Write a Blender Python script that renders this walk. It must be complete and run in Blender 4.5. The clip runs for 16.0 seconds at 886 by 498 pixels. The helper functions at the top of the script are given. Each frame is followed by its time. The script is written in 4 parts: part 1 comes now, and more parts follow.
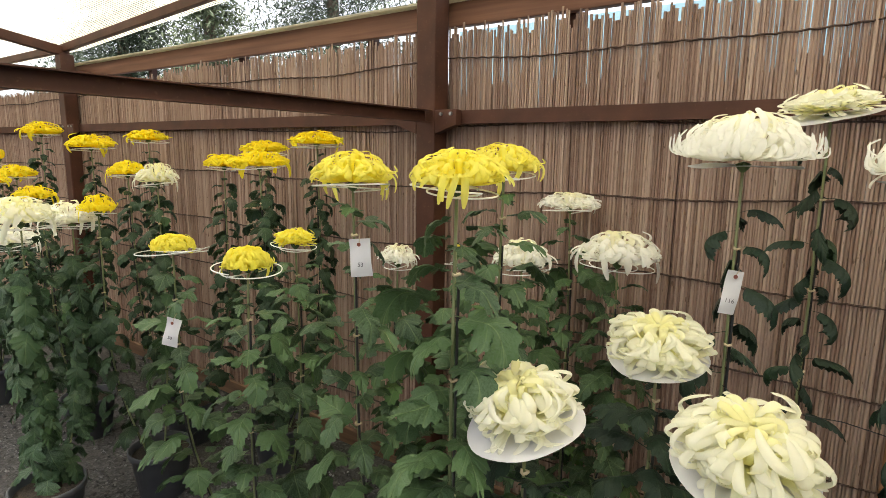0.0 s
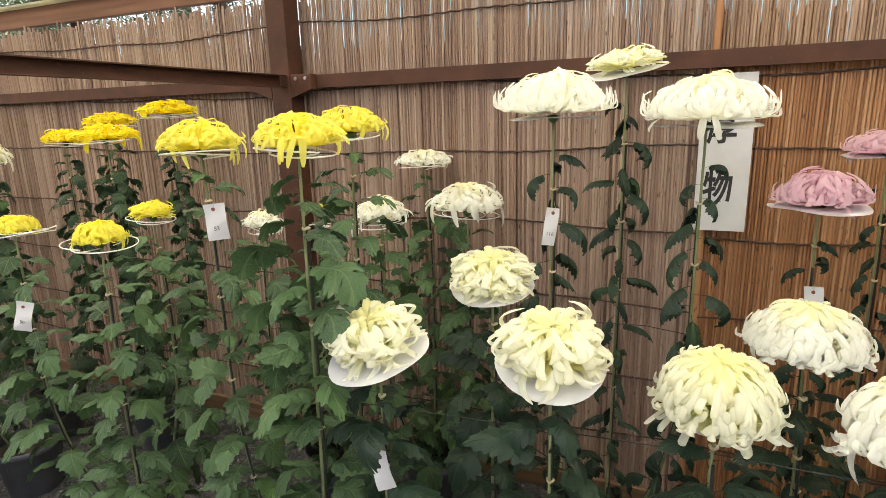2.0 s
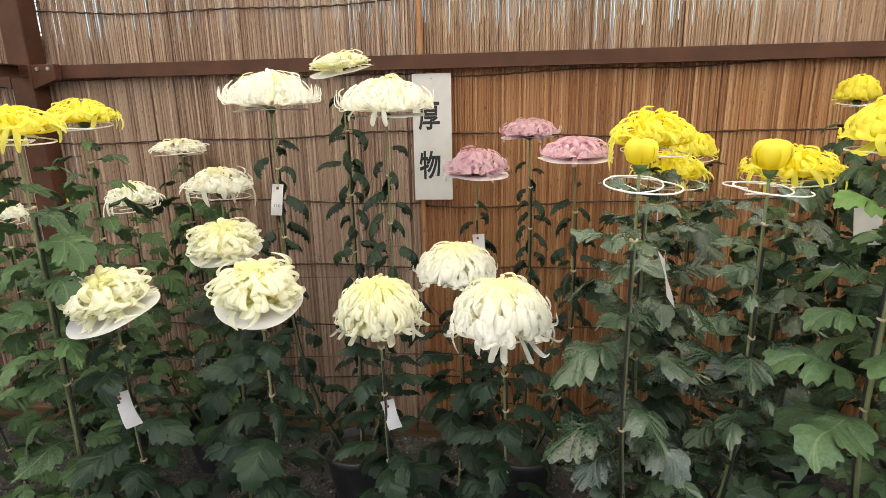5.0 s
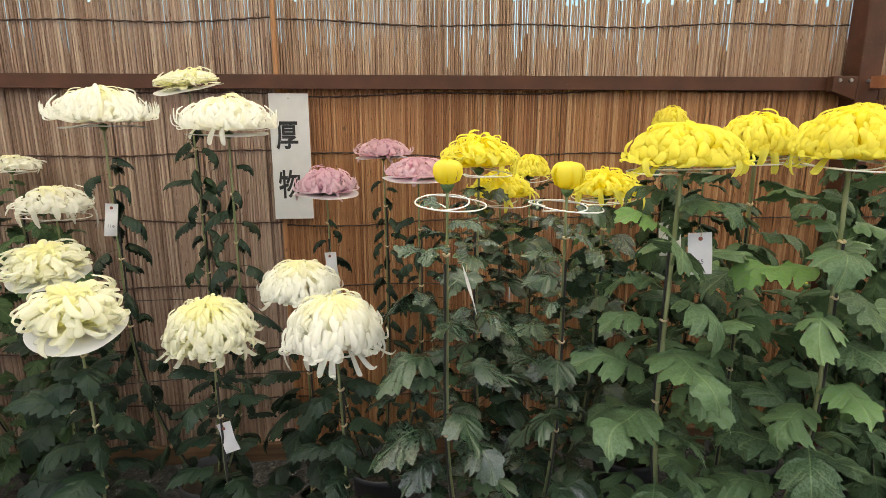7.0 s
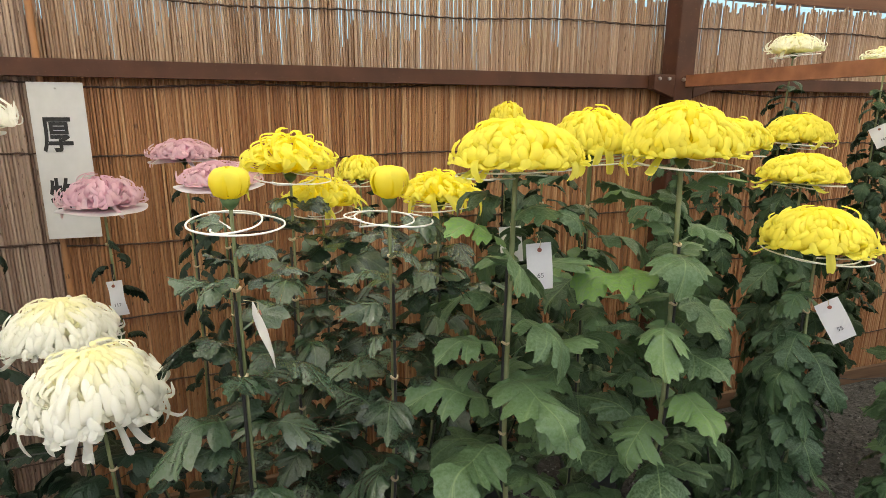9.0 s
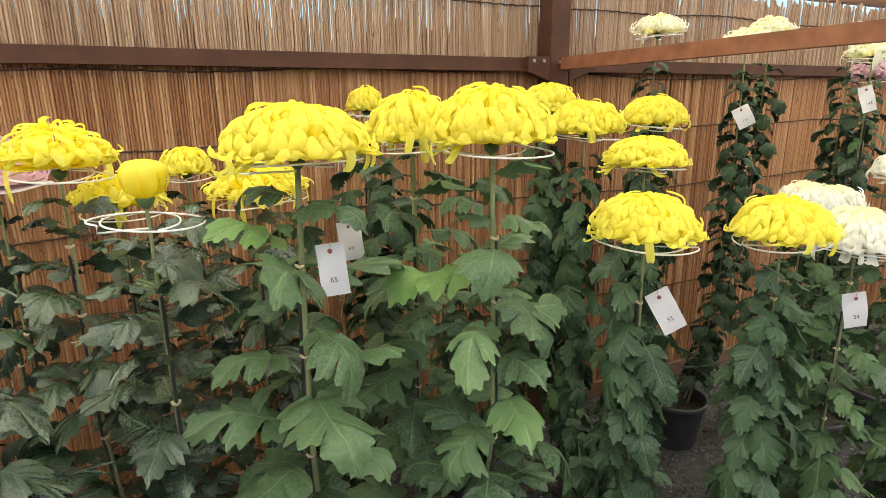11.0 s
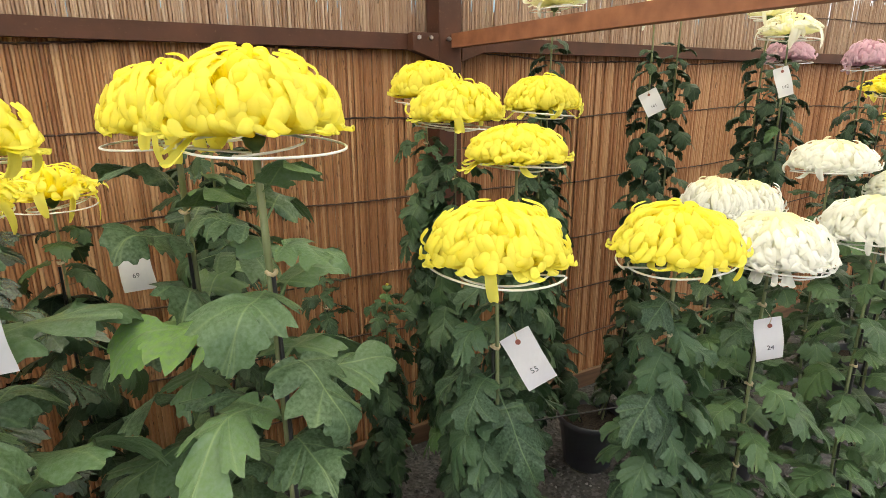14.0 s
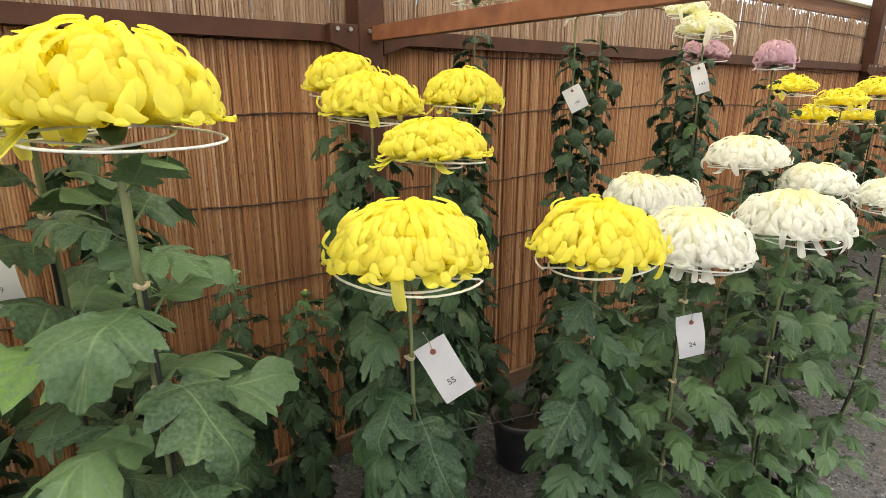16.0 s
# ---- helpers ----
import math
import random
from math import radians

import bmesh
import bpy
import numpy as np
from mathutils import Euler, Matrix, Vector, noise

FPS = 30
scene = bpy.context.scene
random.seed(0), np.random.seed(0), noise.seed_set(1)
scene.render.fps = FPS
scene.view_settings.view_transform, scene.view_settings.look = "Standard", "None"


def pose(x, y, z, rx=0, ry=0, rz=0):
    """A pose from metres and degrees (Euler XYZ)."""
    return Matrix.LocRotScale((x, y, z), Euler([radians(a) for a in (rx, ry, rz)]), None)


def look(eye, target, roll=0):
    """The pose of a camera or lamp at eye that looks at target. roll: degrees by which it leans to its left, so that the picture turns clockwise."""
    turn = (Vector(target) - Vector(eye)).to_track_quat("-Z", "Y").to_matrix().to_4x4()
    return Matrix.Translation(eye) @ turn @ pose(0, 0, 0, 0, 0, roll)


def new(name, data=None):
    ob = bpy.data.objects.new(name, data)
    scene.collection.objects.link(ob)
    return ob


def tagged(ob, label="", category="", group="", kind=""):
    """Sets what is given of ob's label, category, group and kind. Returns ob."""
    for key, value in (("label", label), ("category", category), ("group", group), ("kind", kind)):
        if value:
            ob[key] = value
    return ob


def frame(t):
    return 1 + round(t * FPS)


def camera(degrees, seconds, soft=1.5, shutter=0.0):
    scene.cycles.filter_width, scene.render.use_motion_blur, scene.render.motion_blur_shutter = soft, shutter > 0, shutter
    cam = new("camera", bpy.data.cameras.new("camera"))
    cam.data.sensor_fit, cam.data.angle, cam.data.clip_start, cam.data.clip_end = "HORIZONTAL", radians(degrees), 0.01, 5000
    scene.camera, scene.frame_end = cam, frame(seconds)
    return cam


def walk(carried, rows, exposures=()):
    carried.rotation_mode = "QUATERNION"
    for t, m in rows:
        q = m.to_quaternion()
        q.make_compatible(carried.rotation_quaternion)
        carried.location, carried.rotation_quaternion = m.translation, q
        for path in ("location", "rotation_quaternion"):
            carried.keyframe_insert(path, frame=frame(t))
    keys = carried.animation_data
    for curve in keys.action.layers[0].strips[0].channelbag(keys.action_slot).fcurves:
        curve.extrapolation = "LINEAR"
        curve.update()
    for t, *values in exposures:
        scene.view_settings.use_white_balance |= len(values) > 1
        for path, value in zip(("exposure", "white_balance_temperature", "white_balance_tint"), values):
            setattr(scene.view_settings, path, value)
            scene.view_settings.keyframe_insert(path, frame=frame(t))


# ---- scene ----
cam = camera(75.73, 16.0, soft=0.75)
# seconds, x, y, z, yaw, pitch, roll
ROWS = [
    (0.0, -0.0921, -0.0804, 1.5796, 35.63, -9.72, -0.75),
    (0.5, -0.0794, -0.0909, 1.5756, 33.84, -10.40, -0.39),
    (1.0, -0.0483, -0.1031, 1.5807, 30.64, -11.86, 0.51),
    (1.5, 0.0035, -0.1260, 1.5794, 26.43, -12.84, 1.02),
    (2.0, 0.0485, -0.1544, 1.5751, 23.59, -13.40, 1.53),
    (2.5, 0.0604, -0.1959, 1.5813, 19.38, -14.07, 1.23),
    (3.0, 0.0734, -0.2781, 1.5722, 13.19, -14.63, 1.11),
    (3.5, 0.1275, -0.3563, 1.5797, 8.74, -15.19, 0.73),
    (4.0, 0.2306, -0.3933, 1.5816, 7.44, -15.32, 1.05),
    (4.2, 0.2820, -0.4074, 1.5779, 7.22, -15.40, 1.20),
    (6.3, 0.5290, -0.4531, 1.5878, 0.25, -13.33, 0.52),
    (6.5, 0.5495, -0.4664, 1.5885, -0.93, -13.21, 0.42),
    (7.0, 0.5977, -0.4737, 1.5834, -4.02, -13.05, -0.01),
    (7.5, 0.6345, -0.4229, 1.5813, -6.86, -13.15, 0.21),
    (8.0, 0.6728, -0.3494, 1.5876, -11.71, -13.35, -0.59),
    (8.5, 0.6992, -0.2971, 1.5888, -15.39, -13.25, -0.93),
    (9.0, 0.7298, -0.2564, 1.5803, -18.34, -13.33, -0.20),
    (9.5, 0.7685, -0.2346, 1.5789, -21.89, -13.48, 0.21),
    (10.0, 0.8688, -0.2427, 1.5778, -23.87, -13.72, 0.20),
    (10.2, 0.9062, -0.2411, 1.5787, -24.20, -13.95, 0.22),
    (12.3, 1.2556, -0.2069, 1.5490, -24.80, -15.15, 0.62),
    (12.5, 1.2945, -0.1700, 1.5464, -24.87, -15.36, 0.72),
    (13.0, 1.3410, -0.0995, 1.5428, -26.12, -15.64, 0.70),
    (13.5, 1.3693, -0.0520, 1.5452, -27.83, -15.58, 0.51),
    (14.0, 1.4130, -0.0406, 1.5476, -30.14, -15.56, 0.30),
    (14.5, 1.4675, -0.0383, 1.5421, -30.98, -15.64, 0.27),
    (15.0, 1.4866, -0.0270, 1.5386, -31.81, -15.76, 0.21),
    (15.5, 1.4972, -0.0171, 1.5369, -34.00, -15.69, -0.00),
    (16.0, 1.4883, -0.0025, 1.5327, -36.47, -15.65, -0.18),
]
walk(cam, [(t, pose(x, y, z, 90 + pitch, roll, yaw)) for t, x, y, z, yaw, pitch, roll in ROWS],
     exposures=((0.0, 1.93, 6550, 10), (1.0, 2.08, 6550, 10), (2.0, 2.3, 6550, 10), (3.5, 2.5, 6550, 10), (6.5, 2.12, 6550, 10), (9.0, 2.14, 6550, 10),
                (12.5, 2.44, 6550, 10), (16.0, 2.22, 6550, 10)))

# ---- light ----
world = bpy.data.worlds.new("world")
scene.world = world
world.use_nodes = True
wn, wl = world.node_tree.nodes, world.node_tree.links
sky = wn.new("ShaderNodeTexSky")
sky.sky_type, sky.sun_disc = "NISHITA", False
sky.sun_elevation, sky.sun_rotation = radians(76), radians(191)
sky.dust_density = 4.0
haze = wn.new("ShaderNodeHueSaturation")
haze.inputs["Saturation"].default_value = 0.3
wl.new(sky.outputs[0], haze.inputs["Color"])
wl.new(haze.outputs[0], wn["Background"].inputs[0])
wn["Background"].inputs[1].default_value = 0.13
sun = new("sun", bpy.data.lights.new("sun", "SUN"))
sun.data.energy, sun.data.angle, sun.data.color = 4.8, radians(40), (1.0, 0.96, 0.89)
sun.matrix_world = look((0, 0, 0), (0.05, 0.25, -1.0))


# ---- materials ----
class Mat:
    """A small builder of node materials."""

    def __init__(self, name):
        self.m = bpy.data.materials.new(name)
        self.m.use_nodes = True
        self.t = self.m.node_tree
        self.p = self.t.nodes["Principled BSDF"]

    def node(self, kind, **values):
        n = self.t.nodes.new(kind)
        for k, v in values.items():
            n.inputs[k].default_value = v
        return n

    def link(self, a, b):
        self.t.links.new(a, b)

    def coords(self, scale=(1, 1, 1)):
        c = self.node("ShaderNodeTexCoord")
        mp = self.node("ShaderNodeMapping")
        mp.inputs["Scale"].default_value = scale
        self.link(c.outputs["Object"], mp.inputs["Vector"])
        return mp.outputs[0]

    def noise(self, scale, stretch=(1, 1, 1), detail=4.0):
        n = self.node("ShaderNodeTexNoise", Scale=scale, Detail=detail)
        self.link(self.coords(stretch), n.inputs["Vector"])
        return n.outputs["Fac"]

    def ramp(self, fac, stops):
        r = self.node("ShaderNodeValToRGB")
        e = r.color_ramp.elements
        while len(e) < len(stops):
            e.new(0.5)
        for el, (at, col) in zip(e, stops):
            el.position, el.color = at, (*col, 1)
        self.link(fac, r.inputs["Fac"])
        return r.outputs["Color"]

    def mix(self, fac, a, b, how="MIX"):
        n = self.node("ShaderNodeMix")
        n.data_type, n.blend_type = "RGBA", how
        for socket, value in ((n.inputs[0], fac), (n.inputs[6], a), (n.inputs[7], b)):
            if isinstance(value, (int, float)):
                socket.default_value = value
            elif isinstance(value, tuple):
                socket.default_value = (*value, 1)
            else:
                self.link(value, socket)
        return n.outputs[2]

    def bump(self, height, strength=0.3, distance=0.002):
        b = self.node("ShaderNodeBump", Strength=strength, Distance=distance)
        self.link(height, b.inputs["Height"])
        self.link(b.outputs[0], self.p.inputs["Normal"])
        return b.outputs[0]

    def done(self, colour, rough=0.6, metal=0.0):
        if isinstance(colour, tuple):
            self.p.inputs["Base Color"].default_value = (*colour, 1)
        else:
            self.link(colour, self.p.inputs["Base Color"])
        self.p.inputs["Roughness"].default_value = rough
        self.p.inputs["Metallic"].default_value = metal
        return self.m

    def translucent(self, colour, share):
        tr = self.node("ShaderNodeBsdfTranslucent")
        if isinstance(colour, tuple):
            tr.inputs["Color"].default_value = (*colour, 1)
        else:
            self.link(colour, tr.inputs["Color"])
        mx = self.node("ShaderNodeMixShader", Fac=share)
        self.link(self.p.outputs[0], mx.inputs[1])
        self.link(tr.outputs[0], mx.inputs[2])
        self.link(mx.outputs[0], self.t.nodes["Material Output"].inputs["Surface"])


def petal_material(name, tip, heart, base):
    """tip: the outer petals' colour; heart: the middle of the bloom; base: the foot of each petal."""
    m = Mat(name)
    uv = m.node("ShaderNodeUVMap")
    sep = m.node("ShaderNodeSeparateXYZ")
    m.link(uv.outputs[0], sep.inputs[0])
    c = m.ramp(sep.outputs[0], ((0.0, heart), (0.05, heart), (0.32, tip), (1.0, tip)))
    f = m.ramp(sep.outputs[1], ((0.0, (1, 1, 1)), (0.3, (0.8, 0.8, 0.8)), (0.75, (0, 0, 0))))
    c = m.mix(f, c, base)
    g = m.node("ShaderNodeNewGeometry")
    v = m.ramp(g.outputs["Random Per Island"], ((0.0, (0.95, 0.95, 0.93)), (1.0, (1, 1, 1))))
    c = m.mix(1.0, c, v, "MULTIPLY")
    fine = m.noise(260, (1, 1, 1), 3)
    m.bump(fine, 0.12, 0.001)
    m.p.inputs["Specular IOR Level"].default_value = 0.25
    mat = m.done(c, 0.62)
    m.translucent(c, 0.68)
    return mat


PETAL = {
    # the petal's own yellow, with tip highlights and deeper crevices painted in
    "yellow": petal_material("yellow_petal", (0.98, 0.93, 0.21), (0.98, 0.91, 0.12), (0.98, 0.87, 0.035)),
    "gold": petal_material("golden_petal", (0.97, 0.87, 0.06), (0.97, 0.85, 0.04), (0.97, 0.82, 0.02)),
    "lemon": petal_material("lemon_petal", (0.95, 0.9, 0.25), (0.95, 0.88, 0.16), (0.95, 0.87, 0.14)),
    "cream": petal_material("cream_petal", (0.96, 0.955, 0.86), (0.95, 0.93, 0.62), (0.95, 0.935, 0.62)),
    "white": petal_material("white_petal", (0.98, 0.98, 0.95), (0.97, 0.95, 0.72), (0.98, 0.97, 0.9)),
    "pink": petal_material("pink_petal", (0.85, 0.66, 0.74), (0.76, 0.52, 0.62), (0.8, 0.58, 0.68)),
}


def leaf_material(name, dark, light, vein, hazy, rough=0.46):
    m = Mat(name)
    uv = m.node("ShaderNodeUVMap")
    sep = m.node("ShaderNodeSeparateXYZ")
    m.link(uv.outputs[0], sep.inputs[0])
    info = m.node("ShaderNodeObjectInfo")
    c = m.ramp(info.outputs["Random"], ((0.0, dark), (0.86, light), (0.97, light), (1.0, (1.5 * light[0], 1.6 * light[1], 0.9 * light[2]))))
    blotch = m.noise(38, (1, 1, 1), 5)
    c = m.mix(m.ramp(blotch, ((0.35, (0, 0, 0)), (0.72, (0.8, 0.8, 0.8)))), c, hazy)
    # midrib and side veins
    a = m.node("ShaderNodeMath")
    a.operation = "ABSOLUTE"
    m.link(sep.outputs[1], a.inputs[0])
    rib = m.ramp(a.outputs[0], ((0.0, (0.9, 0.9, 0.9)), (0.014, (0.45, 0.45, 0.45)), (0.03, (0, 0, 0))))
    pp = m.node("ShaderNodeMath")
    pp.operation = "PINGPONG"
    pp.inputs[1].default_value = 0.12
    m.link(sep.outputs[0], pp.inputs[0])
    side = m.ramp(pp.outputs[0], ((0.0, (0.5, 0.5, 0.5)), (0.007, (0, 0, 0))))
    both = m.mix(1.0, rib, side, "LIGHTEN")
    soft = m.mix(1.0, both, (0.8, 0.8, 0.8), "MULTIPLY")
    c = m.mix(soft, c, vein)
    quilt = m.ramp(pp.outputs[0], ((0.0, (0, 0, 0)), (0.03, (0.55, 0.55, 0.55)), (0.12, (0.8, 0.8, 0.8))))
    m.bump(m.mix(0.4, quilt, blotch), 0.7, 0.006)
    m.p.inputs["Specular IOR Level"].default_value = 0.3 if rough > 0.4 else 0.85
    mat = m.done(c, rough)
    m.translucent(c, 0.1)
    return mat


LEAF = {
    "mid": leaf_material("green_leaf", (0.018, 0.044, 0.015), (0.066, 0.13, 0.042), (0.16, 0.23, 0.1), (0.084, 0.138, 0.074)),
    "deep": leaf_material("deep_green_leaf", (0.012, 0.033, 0.013), (0.05, 0.102, 0.04), (0.12, 0.185, 0.085), (0.072, 0.124, 0.072)),
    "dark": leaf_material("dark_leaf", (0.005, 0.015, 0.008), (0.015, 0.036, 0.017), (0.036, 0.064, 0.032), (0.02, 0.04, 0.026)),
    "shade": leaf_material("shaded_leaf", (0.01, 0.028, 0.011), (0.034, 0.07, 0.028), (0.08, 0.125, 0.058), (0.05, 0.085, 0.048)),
    "glossy": leaf_material("glossy_leaf", (0.008, 0.023, 0.01), (0.034, 0.072, 0.029), (0.09, 0.145, 0.07), (0.055, 0.09, 0.064), 0.27),
    "grey": leaf_material("greyish_leaf", (0.024, 0.055, 0.021), (0.098, 0.175, 0.064), (0.2, 0.28, 0.13), (0.12, 0.185, 0.11)),
}

m = Mat("green_stem")
STEM = m.done(m.ramp(m.noise(60, (1, 1, 0.2)), ((0.3, (0.12, 0.16, 0.06)), (0.7, (0.27, 0.29, 0.15)))), 0.55)
m = Mat("woody_stem")
BUDGREEN = m.done(m.ramp(m.noise(80), ((0.3, (0.05, 0.1, 0.03)), (0.7, (0.1, 0.16, 0.05)))), 0.6)
m = Mat("black_stake")
STAKE = m.done(m.ramp(m.noise(30, (1, 1, 0.3)), ((0.3, (0.012, 0.013, 0.014)), (0.8, (0.03, 0.03, 0.03)))), 0.35)
m = Mat("pale_tie")
TIE = m.done(m.ramp(m.noise(150), ((0.3, (0.5, 0.4, 0.24)), (0.7, (0.68, 0.58, 0.4)))), 0.8)
m = Mat("white_wire")
WIRE = m.done(m.ramp(m.noise(40), ((0.2, (0.7, 0.7, 0.66)), (0.6, (0.84, 0.84, 0.82)))), 0.4)
m = Mat("white_paper")
pn = m.noise(25)
m.bump(m.noise(300), 0.15, 0.001)
PAPER = m.done(m.ramp(pn, ((0.2, (0.66, 0.66, 0.68)), (0.7, (0.74, 0.74, 0.76)))), 0.75)
m.translucent((0.8, 0.8, 0.8), 0.2)
m = Mat("black_ink")
INK = m.done(m.ramp(m.noise(90), ((0.3, (0.008, 0.008, 0.009)), (0.8, (0.03, 0.03, 0.032)))), 0.6)
m = Mat("grey_ink")
GREYINK = m.done((0.12, 0.12, 0.14), 0.7)
m = Mat("tag_washer")
WASHER = m.done((0.22, 0.07, 0.05), 0.7)
m = Mat("plastic_pot")
pn = m.noise(12)
m.bump(m.noise(180), 0.1, 0.001)
POT = m.done(m.ramp(pn, ((0.3, (0.05, 0.055, 0.066)), (0.7, (0.085, 0.09, 0.102)))), 0.45)
m = Mat("pot_soil")
sn = m.noise(140, detail=8)
m.bump(sn, 0.9, 0.01)
SOIL = m.done(m.ramp(sn, ((0.3, (0.012, 0.009, 0.007)), (0.7, (0.06, 0.045, 0.03)))), 0.95)


def reed_material(name, stops, weather):
    m = Mat(name)
    g = m.node("ShaderNodeNewGeometry")
    c = m.ramp(g.outputs["Random Per Island"], stops)
    streak = m.noise(22, (8, 8, 1.6), 6)
    c = m.mix(m.ramp(streak, ((0.4, (0, 0, 0)), (0.75, (0.55, 0.55, 0.55)))), c, weather)
    joint = m.noise(9, (14, 14, 3.0), 2)
    c = m.mix(m.ramp(joint, ((0.66, (0, 0, 0)), (0.72, (0.8, 0.8, 0.8)))), c, (0.11, 0.06, 0.035))
    m.bump(m.noise(120, (3, 3, 0.25)), 0.35, 0.001)
    m.p.inputs["Specular IOR Level"].default_value = 0.3
    mat = m.done(c, 0.55)
    m.translucent(c, 0.12)
    return mat


REED = {
    "old": reed_material("weathered_reed", ((0.0, (0.2, 0.118, 0.088)), (0.3, (0.31, 0.2, 0.153)), (0.7, (0.4, 0.275, 0.215)), (1.0, (0.54, 0.41, 0.33))), (0.38, 0.29, 0.25)),
    "new": reed_material("golden_reed", ((0.0, (0.24, 0.095, 0.042)), (0.3, (0.36, 0.165, 0.075)), (0.7, (0.46, 0.235, 0.115)), (1.0, (0.61, 0.38, 0.215))), (0.4, 0.225, 0.13)),
    # less saturated mix for the tall layer of the golden screens
    "greyer": reed_material("greyer_reed", ((0.0, (0.26, 0.15, 0.095)), (0.3, (0.36, 0.225, 0.15)), (0.7, (0.44, 0.295, 0.205)), (1.0, (0.56, 0.42, 0.32))), (0.42, 0.31, 0.25)),
}
m = Mat("brown_painted_steel")
bn = m.noise(7)
fine = m.noise(90)
c = m.ramp(bn, ((0.3, (0.052, 0.021, 0.013)), (0.7, (0.092, 0.036, 0.022))))
c = m.mix(m.ramp(fine, ((0.62, (0, 0, 0)), (0.75, (0.6, 0.6, 0.6)))), c, (0.14, 0.07, 0.045))
m.bump(fine, 0.25, 0.001)
m.p.inputs["Specular IOR Level"].default_value = 0.3
STEEL = m.done(c, 0.6, 0.0)
m = Mat("rusty_paint")
c = m.ramp(m.noise(16, (1, 1, 1), 6), ((0.3, (0.17, 0.06, 0.03)), (0.7, (0.3, 0.12, 0.06))))
m.bump(m.noise(140), 0.3, 0.001)
RUST = m.done(c, 0.6)
m = Mat("zinc_bolt")
BOLT = m.done(m.ramp(m.noise(200), ((0.3, (0.35, 0.34, 0.33)), (0.7, (0.6, 0.6, 0.6)))), 0.35, 0.9)
m = Mat("binding_wire")
BIND = m.done(m.ramp(m.noise(60), ((0.3, (0.035, 0.022, 0.016)), (0.7, (0.09, 0.05, 0.035)))), 0.8)
m = Mat("brown_timber")
tn = m.noise(12, (0.12, 3, 3), 6)
m.bump(tn, 0.3, 0.002)
TIMBER = m.done(m.ramp(tn, ((0.3, (0.12, 0.05, 0.03)), (0.7, (0.24, 0.115, 0.07)))), 0.7)
m = Mat("roof_matting")
rn = m.noise(10, (1, 40, 1), 4)
c = m.ramp(rn, ((0.3, (0.52, 0.49, 0.38)), (0.7, (0.8, 0.77, 0.65))))
g = m.node("ShaderNodeNewGeometry")
c = m.mix(1.0, c, m.ramp(g.outputs["Random Per Island"], ((0.0, (0.7, 0.68, 0.6)), (1.0, (1, 1, 1)))), "MULTIPLY")
MATTING = m.done(c, 0.8)
m.translucent(c, 0.45)
m = Mat("gravel_bed")
gn = m.node("ShaderNodeTexVoronoi", Scale=75)
m.link(m.coords(), gn.inputs["Vector"])
c = m.ramp(gn.outputs["Color"], ((0.0, (0.018, 0.018, 0.019)), (0.6, (0.05, 0.05, 0.052)), (1.0, (0.13, 0.13, 0.13))))
c = m.mix(m.ramp(m.noise(1.5), ((0.35, (0, 0, 0)), (0.7, (0.6, 0.6, 0.6)))), c, (0.045, 0.038, 0.032))
m.bump(gn.outputs["Distance"], 0.8, 0.008)
GRAVEL = m.done(c, 0.85)
m = Mat("gravel_stone")
g = m.node("ShaderNodeNewGeometry")
c = m.ramp(g.outputs["Random Per Island"], ((0.0, (0.025, 0.025, 0.027)), (0.6, (0.075, 0.075, 0.078)), (1.0, (0.24, 0.24, 0.24))))
m.bump(m.noise(300), 0.3, 0.001)
PEBBLE = m.done(c, 0.8)
m = Mat("base_board")
wn_ = m.noise(14, (0.15, 3, 3), 6)
m.bump(wn_, 0.3, 0.002)
BOARD = m.done(m.ramp(wn_, ((0.3, (0.09, 0.05, 0.03)), (0.7, (0.2, 0.115, 0.065)))), 0.75)
m = Mat("pale_blue_wall")
BLUE = m.done(m.ramp(m.noise(3), ((0.3, (0.15, 0.26, 0.32)), (0.7, (0.2, 0.32, 0.38)))), 0.7)
m = Mat("dark_needles")
info = m.node("ShaderNodeNewGeometry")
NEEDLE = m.done(m.ramp(info.outputs["Random Per Island"], ((0.0, (0.014, 0.026, 0.013)), (1.0, (0.04, 0.062, 0.028)))), 0.7)
m = Mat("light_foliage")
info = m.node("ShaderNodeNewGeometry")
FOLIAGE = m.done(m.ramp(info.outputs["Random Per Island"], ((0.0, (0.05, 0.07, 0.04)), (1.0, (0.11, 0.14, 0.07)))), 0.7)
m = Mat("tree_bark")
BARK = m.done(m.ramp(m.noise(20, (3, 3, 0.5)), ((0.3, (0.05, 0.035, 0.025)), (0.7, (0.12, 0.09, 0.065)))), 0.9)


# ---- mesh helpers ----
def part(name, data, material, parent=None, label="", at=None):
    """Links a bmesh or a mesh as one object, under parent if there is one."""
    if isinstance(data, bmesh.types.BMesh):
        me = bpy.data.meshes.new(name)
        data.to_mesh(me)
        data.free()
    else:
        me = data
    if material and not me.materials:
        me.materials.append(material)
    ob = new(name, me)
    if at is not None:
        ob.matrix_basis = at
    if parent:
        ob.parent = parent
    if label:
        ob["label"] = label
    return ob


